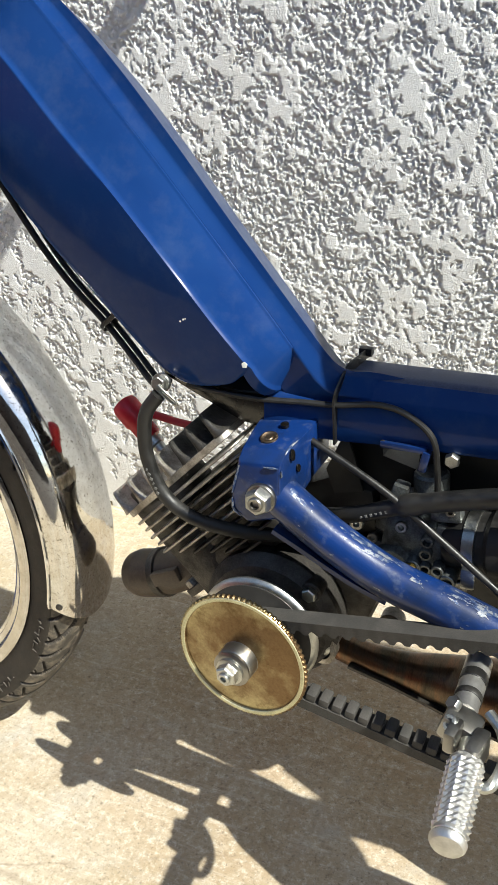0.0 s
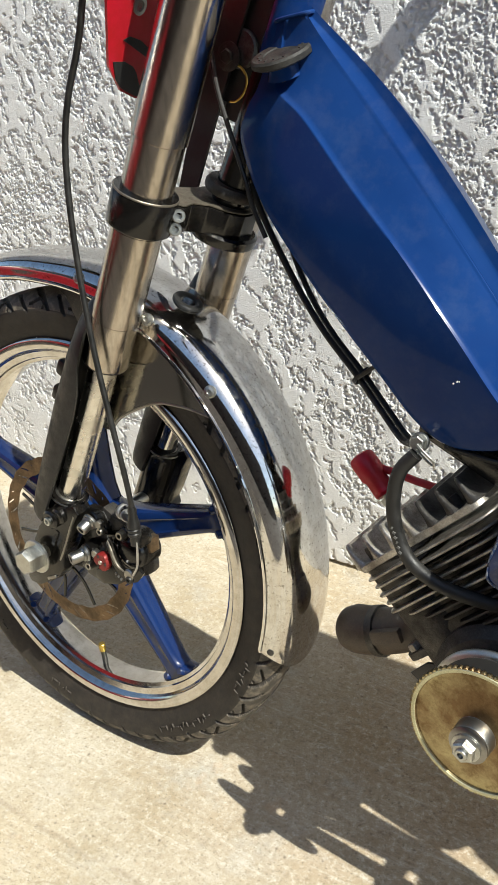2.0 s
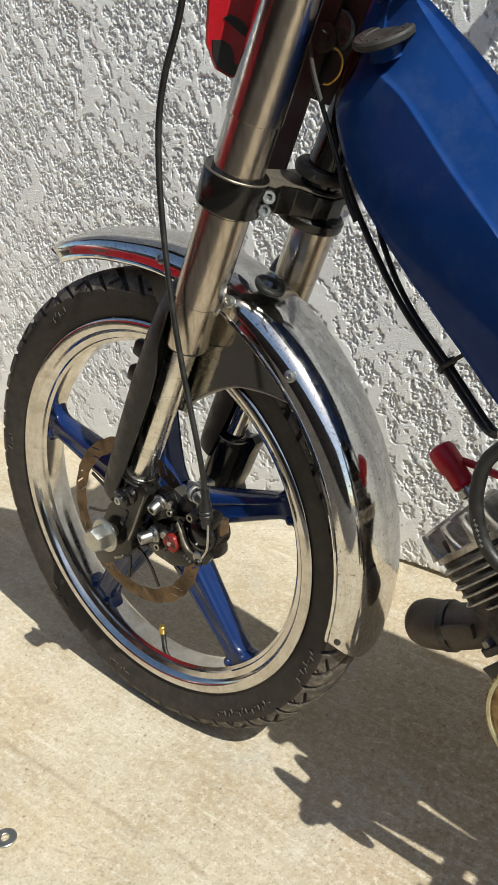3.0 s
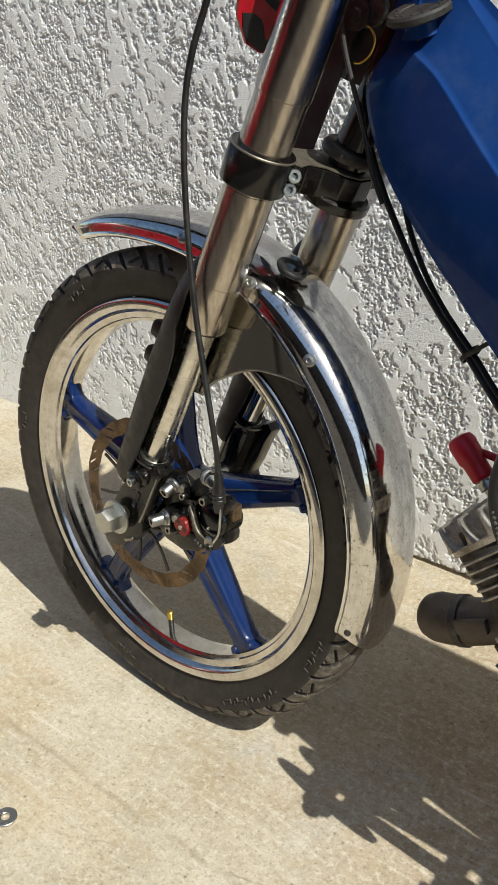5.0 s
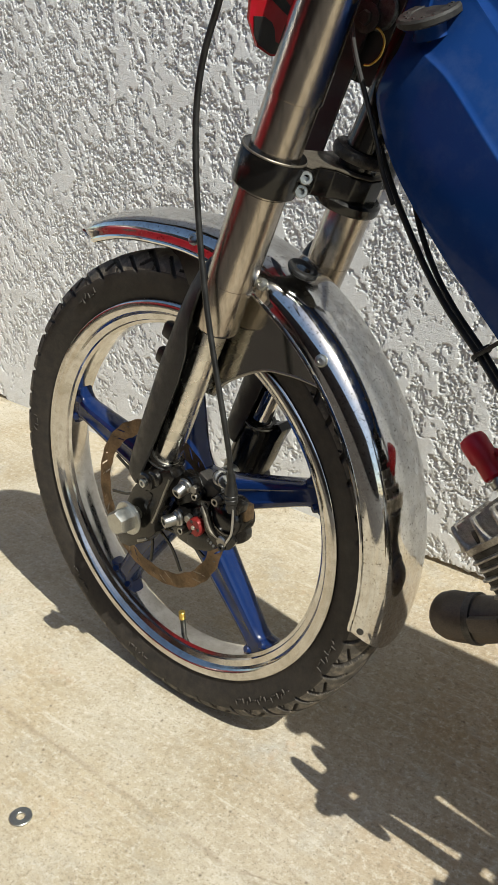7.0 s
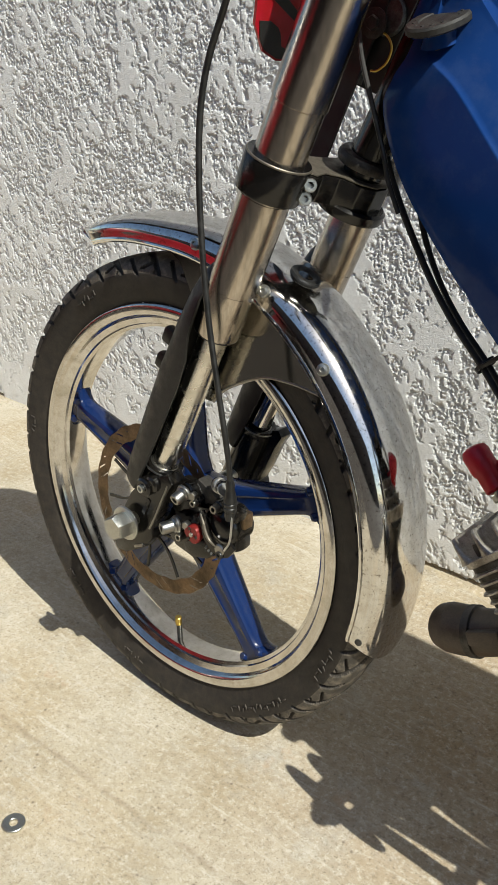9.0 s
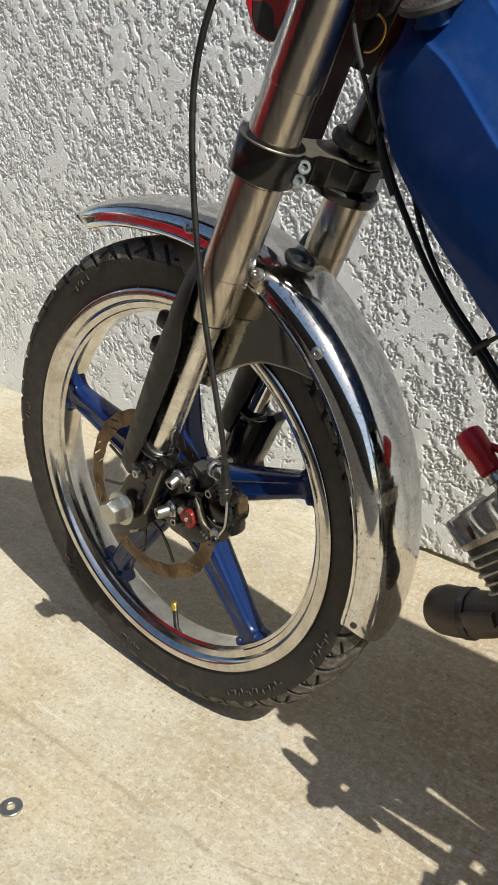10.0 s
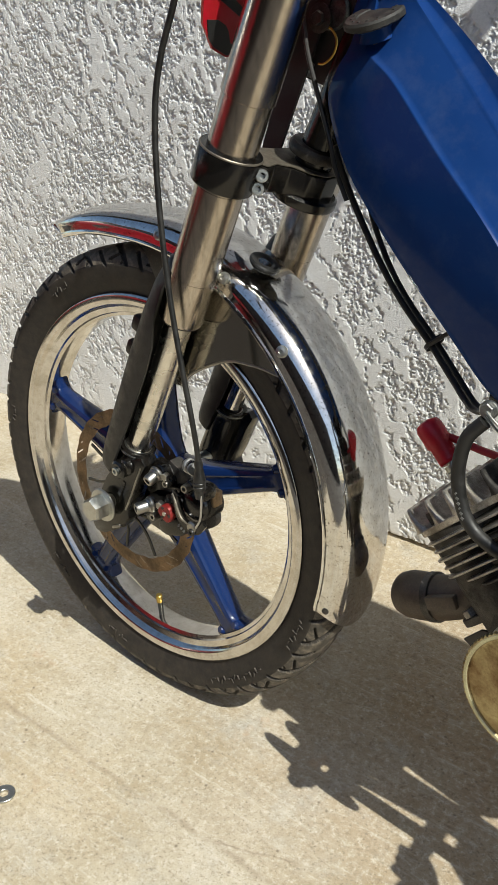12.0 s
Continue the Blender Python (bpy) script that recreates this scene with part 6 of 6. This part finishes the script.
bar2 = part("light_bracket", bm, GREY, moped, "dark grey flat steel bracket")
part("bracket_bolt", hexagon((0.1606, 0.0425, 0.7294), (0, -1, 0), 0.0060, 0.005), CAST_DARK, bar2)
part("bracket_washer", lathe((0.1606, 0.0425, 0.7294), (0, -1, 0), [(0.0115, 0), (0.0115, 0.0015), (0.010, 0.002)], 24), CAST_DARK, bar2)
lamp = part("lamp_plate", prism([(0.1417, 0.6843), (0.1646, 0.6772), (0.1737, 0.7010), (0.1844, 0.7283), (0.2050, 0.7700), (0.2200, 0.8300), (0.1850, 0.8300), (0.1560, 0.7600), (0.1439, 0.7129)], 0.0500, 0.0530, 0.0008), GREY, moped, "dark grey lamp carrier plate")
part("plate_slot", box((0.1482, 0.0496, 0.6900), (0.0045, 0.0010, 0.0120), 0.0004, (0, 20, 0)), ZINC, lamp)
part("lamp_socket", lathe((0.1700, 0.0500, 0.7350), (0, -1, 0), [(0.0150, 0.0), (0.0155, 0.003), (0.0140, 0.0050), (0.0060, 0.0054)], 28), CARB, lamp, "grey round lamp socket")
part("yellow_wire", tube([(0.1640, 0.0440, 0.7240), (0.1725, 0.0440, 0.7205), (0.1775, 0.0440, 0.7125), (0.1749, 0.0440, 0.7024), (0.1660, 0.0450, 0.6955), (0.1588, 0.0460, 0.6950)], 0.0010, 8), YELLOW, lamp, "thin yellow wire")
part("thin_cable", tube([(0.150, 0.030, 0.745), (0.163, 0.018, 0.722), (0.176, 0.008, 0.700), (0.196, 0.000, 0.665), (0.210, -0.004, 0.638), (0.217, -0.004, 0.618), (0.228, -0.002, 0.595)], 0.0020, 10), HOSE, moped, "thin black cable")
part("brake_cable", tube([(0.160, -0.090, 0.850), (0.135, -0.085, 0.795), (0.116, -0.081, 0.740), (0.0985, -0.080, 0.700), (0.0905, -0.080, 0.665), (0.0895, -0.080, 0.620), (0.0940, -0.080, 0.565), (0.1030, -0.080, 0.505), (0.1150, -0.080, 0.450), (0.1250, -0.079, 0.405), (0.1292, -0.076, 0.372), (0.1296, -0.0735, 0.350)], 0.0027, 12), HOSE, moped, "black front brake cable")

# ---- brake caliper ----
plate_ = [(0.0356, 0.3123), (0.0528, 0.3270), (0.0713, 0.3262), (0.0815, 0.3127), (0.0775, 0.2929), (0.0700, 0.2750), (0.0640, 0.2620), (0.0751, 0.2509), (0.0634, 0.2427), (0.0432, 0.2460), (0.0330, 0.2558), (0.0310, 0.2673), (0.0430, 0.2818), (0.0340, 0.2974)]
mount = part("caliper_bracket", prism(plate_, -0.056, -0.047, 0.0022), BLACK, moped, "black cast caliper bracket with worn edges")
for a_, b_, c_, r in (((0.0653, -0.0800, 0.3138), (0.0660, -0.0690, 0.3178), (0.0665, -0.0540, 0.3170), 0.0062), ((0.0526, -0.0850, 0.2800), (0.0575, -0.0715, 0.2814), (0.0590, -0.0540, 0.2835), 0.0064)):
    a_, b_, c_ = Vector(a_), Vector(b_), Vector(c_)
    out_ = (a_ - b_).normalized()
    part("bracket_screw", cap_screw(b_, out_, r, (a_ - b_).length), STAY, mount, "long socket-head screw")
    part("cupped_washer", lathe(b_ - out_ * 0.004, out_, [(r * 0.9, 0.0), (r * 1.34, 0.0006), (r * 1.42, 0.0020), (r * 1.34, 0.0034), (r * 1.12, 0.0040), (r * 1.2, 0.0052), (r * 1.05, 0.0066), (r * 0.8, 0.0068)], 26), STAY, mount, "cupped silver washer")
    part("screw_boss", rod(c_, b_ - out_ * 0.003, r * 1.45, 24, 0.0014), BLACK, mount)
    part("spacer", hexagon(c_ + (b_ - c_) * 0.35 + Vector((0.010, -0.004, 0.001)), (0.2, -1, 0), r * 0.72, 0.006), STAY, mount)
for c_, r, h in (((0.0752, -0.0560, 0.3086), 0.0040, 0.010), ((0.0641, -0.0540, 0.2701), 0.0042, 0.020), ((0.1060, -0.0580, 0.3156), 0.0046, 0.012)):
    part("bracket_screw", cap_screw(c_, (0, -1, 0), r, h), STAY, mount, "dull socket-head screw")
    part("screw_boss", rod((c_[0], c_[1] + 0.006, c_[2]), (c_[0], c_[1] - h * 0.45, c_[2]), r * 1.35, 18, 0.001), BLACK, mount)
# body with its domed cover
bm = box((0.104, -0.050, 0.290), (0.046, 0.026, 0.046), 0.009, (0, -14, 0))
lathe((0.0845, -0.050, 0.2830), (0, -1, 0), [(0.0165, -0.008), (0.0172, 0.006), (0.0160, 0.012), (0.0125, 0.0135)], 32, bm)
lathe((0.1120, -0.050, 0.2960), (0, -1, 0), [(0.0185, -0.012), (0.0190, 0.006), (0.0178, 0.012), (0.0140, 0.0160), (0.0070, 0.0180)], 36, bm)
caliper = part("brake_caliper", bm, BLACK, moped, "black mechanical brake caliper")
bm = lathe((0.0850, -0.0690, 0.2832), (0, -1, 0), [(0.0080, -0.002), (0.0088, 0.0), (0.0092, 0.0014), (0.0089, 0.0058), (0.0078, 0.0072), (0.0044, 0.0072), (0.0038, 0.0056)], 30)
for k in range(3):
    t = radians(120 * k + 55)
    lathe((0.0850 + 0.0054 * math.cos(t), -0.0690, 0.2832 + 0.0054 * math.sin(t)), (0, -1, 0), [(0.0044, 0.0), (0.0047, 0.001), (0.0046, 0.0060), (0.0038, 0.0073)], 14, bm)
knob = part("adjuster_knob", bm, DULL_RED, caliper, "dull red three-lobed adjuster knob")
for k in range(3):
    t = radians(120 * k + 115)
    part("knob_hole", lathe((0.0850 + 0.0062 * math.cos(t), -0.0762, 0.2832 + 0.0062 * math.sin(t)), (0, -1, 0), [(0.0017, 0), (0.0016, 0.0005)], 10), PLASTIC, knob)
part("knob_screw", lathe((0.0850, -0.0750, 0.2832), (0, -1, 0), [(0.0026, 0), (0.0022, 0.0026)], 12), ZINC, knob)
part("caliper_arm", sweep([(0.0880, -0.0660, 0.3040), (0.0950, -0.0690, 0.3005), (0.0985, -0.0705, 0.2945), (0.1040, -0.0710, 0.2840), (0.1140, -0.0710, 0.2775), (0.1250, -0.0705, 0.2785), (0.1320, -0.0700, 0.2880)], [(-0.0052, -0.0018), (0.0052, -0.0018), (0.0046, 0.0018), (-0.0046, 0.0018)], n=6), BLACK, caliper, "black actuating arm")
# pale tube put in for the highlight along the arm
part("arm_highlight", tube([(0.0905, -0.0700, 0.3060), (0.0965, -0.0725, 0.3000), (0.1000, -0.0735, 0.2930), (0.1060, -0.0738, 0.2850), (0.1150, -0.0735, 0.2810)], 0.0012, 10, scale=lambda f: 0.5 + math.sin(math.pi * min(1.0, max(0.0, f)))), WORN_OR_LIT, caliper, "pale stripe painted as the arm edge highlight")
part("return_spring", tube([(0.1285, -0.0735, 0.3400), (0.1302, -0.0745, 0.3326), (0.1335, -0.0745, 0.3194), (0.1334, -0.0745, 0.3047), (0.1312, -0.0740, 0.2919), (0.1252, -0.0735, 0.2815)], 0.0011, 8), STUD, caliper, "bent bright spring wire")
part("cable_boot", lathe((0.1296, -0.0735, 0.3520), (0.02, 0.03, -1), [(0.0034, -0.004), (0.0044, 0.0), (0.0040, 0.004), (0.0050, 0.009), (0.0060, 0.015), (0.0062, 0.0175), (0.0054, 0.0182), (0.0062, 0.0190), (0.0062, 0.0215), (0.0054, 0.0222), (0.0062, 0.0230), (0.0062, 0.0260), (0.0048, 0.0275), (0.0046, 0.036)], 24), PLASTIC, caliper, "ribbed black rubber cable boot")
part("cable_stop", box((0.1290, -0.0640, 0.3180), (0.0150, 0.0160, 0.0100), 0.0025, (0, 10, 0)), BLACK, caliper)
part("barrel_adjuster", rod((0.0950, -0.0520, 0.3330), (0.1160, -0.0640, 0.3400), 0.0068, 20, 0.001), BLACK, caliper)
part("barrel_collar", rod((0.1010, -0.0570, 0.3352), (0.1065, -0.0600, 0.3370), 0.0076, 20, 0.0008), STUD, caliper, "bright adjuster collar")
part("barrel_collar", rod((0.1140, -0.0660, 0.3390), (0.1170, -0.0675, 0.3400), 0.0060, 20, 0.0006), STUD, caliper, "bright adjuster collar")
part("caliper_screw", cap_screw((0.1190, -0.0700, 0.2740), (0, -1, 0), 0.0040, 0.005), PLASTIC, caliper)
part("arm_pivot", lathe((0.1180, -0.0700, 0.2785), (0, -1, 0), [(0.0060, 0.0), (0.0064, 0.002), (0.0050, 0.0034), (0.0030, 0.0036)], 20), STAY, caliper, "worn pivot washer")
part("pad_spring", box((0.1300, -0.0500, 0.3070), (0.0080, 0.0120, 0.0160), 0.0015), ROTOR, caliper, "bronze-tinted pad spring")
for k in range(3):
    part("print_bar", box((0.1010 + 0.0034 * k, -0.0722, 0.2745 - 0.0020 * k), (0.0020, 0.0010, 0.0032), 0, (0, 30, 0)), PRINT, caliper)
part("lower_body", prism([(0.0640, 0.2620), (0.0760, 0.2700), (0.0980, 0.2780), (0.1060, 0.2640), (0.0960, 0.2560), (0.0760, 0.2500), (0.0660, 0.2520)], -0.066, -0.048, 0.003), BLACK, caliper)
part("pad_holder", box((0.0800, -0.046, 0.3160), (0.030, 0.016, 0.018), 0.003, (0, 25, 0)), CAST_DARK, caliper)

# ---- loose washer on the slab ----
washer = part("ground_washer", lathe((0.0068, 0.4525, 0.0012), (0, 0, 1), [(0.0045, 0), (0.0112, 0.0), (0.0115, 0.0006), (0.0115, 0.0018), (0.0110, 0.0023), (0.0050, 0.0023), (0.0045, 0.0019), (0.0045, 0)], 32, None, False), ZINC, None)
tagged(washer, "flat zinc washer lying on the concrete", "washer")


# ---- unseen panels and case behind the footpeg, cut to shade the slab ----
panel = part("shade_panel", prism([(0.690, 0.235), (0.800, 0.262), (0.872, 0.330), (0.896, 0.400), (0.945, 0.480), (0.985, 0.555), (1.030, 0.595), (1.075, 0.630), (1.075, 0.680), (1.030, 0.655), (0.950, 0.608), (0.905, 0.618), (0.862, 0.555), (0.800, 0.475), (0.748, 0.410), (0.714, 0.335)], -0.118, -0.112, 0.002), BLUE_WORN, moped, "unseen blue panel that shades the slab")
part("rear_shade_panel", prism([(1.030, 0.300), (1.250, 0.330), (1.260, 0.750), (1.062, 0.755), (1.048, 0.668), (1.078, 0.640), (1.072, 0.600), (1.036, 0.520)], -0.118, -0.112, 0.002), BLUE_WORN, panel)
part("shade_case", prism([(0.690, 0.100), (0.960, 0.100), (1.000, 0.240), (0.980, 0.400), (0.800, 0.410), (0.720, 0.340), (0.705, 0.260)], -0.022, 0.010, 0.004), CAST_DARK, panel, "unseen dark block that shades the slab")
part("shade_panel_stay", rod((0.93, -0.115, 0.36), (1.07, -0.115, 0.36), 0.008, 14), BLACK, panel)


# ---- red car, added out of view for the red reflections in the chrome ----
def build_reflected_car():
    car = new("car")
    car.matrix_world = pose(-2.65, -1.75, 0.0, 0, 0, 90)
    tagged(car, "red hatchback added out of view to redden the chrome", "car")
    secs = ((-1.95, 0.30, 0.62, 0.66), (-1.90, 0.24, 0.78, 0.78), (-1.2, 0.22, 0.92, 0.84), (-0.4, 0.22, 0.96, 0.85), (0.8, 0.22, 0.97, 0.85), (1.6, 0.22, 0.95, 0.83), (1.92, 0.26, 0.86, 0.78), (1.98, 0.34, 0.66, 0.70))
    b2 = bmesh.new()
    bridge(b2, [[b2.verts.new((x, y * w, z)) for y, z in ((-0.9, lo), (-1.0, lo + 0.12), (-1.0, hi - 0.16), (-0.93, hi), (0.93, hi), (1.0, hi - 0.16), (1.0, lo + 0.12), (0.9, lo))] for x, lo, hi, w in secs])
    part("body", b2, CAR_PAINT, car)
    b2 = bmesh.new()
    bridge(b2, [[b2.verts.new((x, y * w, z)) for y, z in ((-1.0, 0.94), (-0.82, hi), (0.82, hi), (1.0, 0.94))] for x, hi, w in ((-0.75, 0.95, 0.78), (-0.15, 1.38, 0.72), (0.5, 1.45, 0.72), (1.3, 1.40, 0.70), (1.75, 0.95, 0.74))])
    cabin = part("cabin", b2, BLACK, car, "dark glazed cabin")
    part("roof", box((0.55, 0, 1.445), (1.35, 1.16, 0.03), 0.012), CAR_PAINT, cabin)
    for x in (-1.25, 1.25):
        for y in (-0.78, 0.78):
            w = part("wheel", lathe((x, y, 0.30), (0, 1 if y > 0 else -1, 0), [(0.18, -0.1), (0.29, -0.1), (0.30, -0.08), (0.30, 0.07), (0.28, 0.09), (0.19, 0.09)], 32), RUBBER, car)
            part("hub_cap", lathe((x, y, 0.30), (0, 1 if y > 0 else -1, 0), [(0.19, 0.06), (0.185, 0.088), (0.05, 0.098)], 24), ALU, w)
    for y in (-0.55, 0.55):
        part("headlight", box((-1.90, y, 0.68), (0.10, 0.30, 0.14), 0.03), CHROME, car)


build_reflected_car()
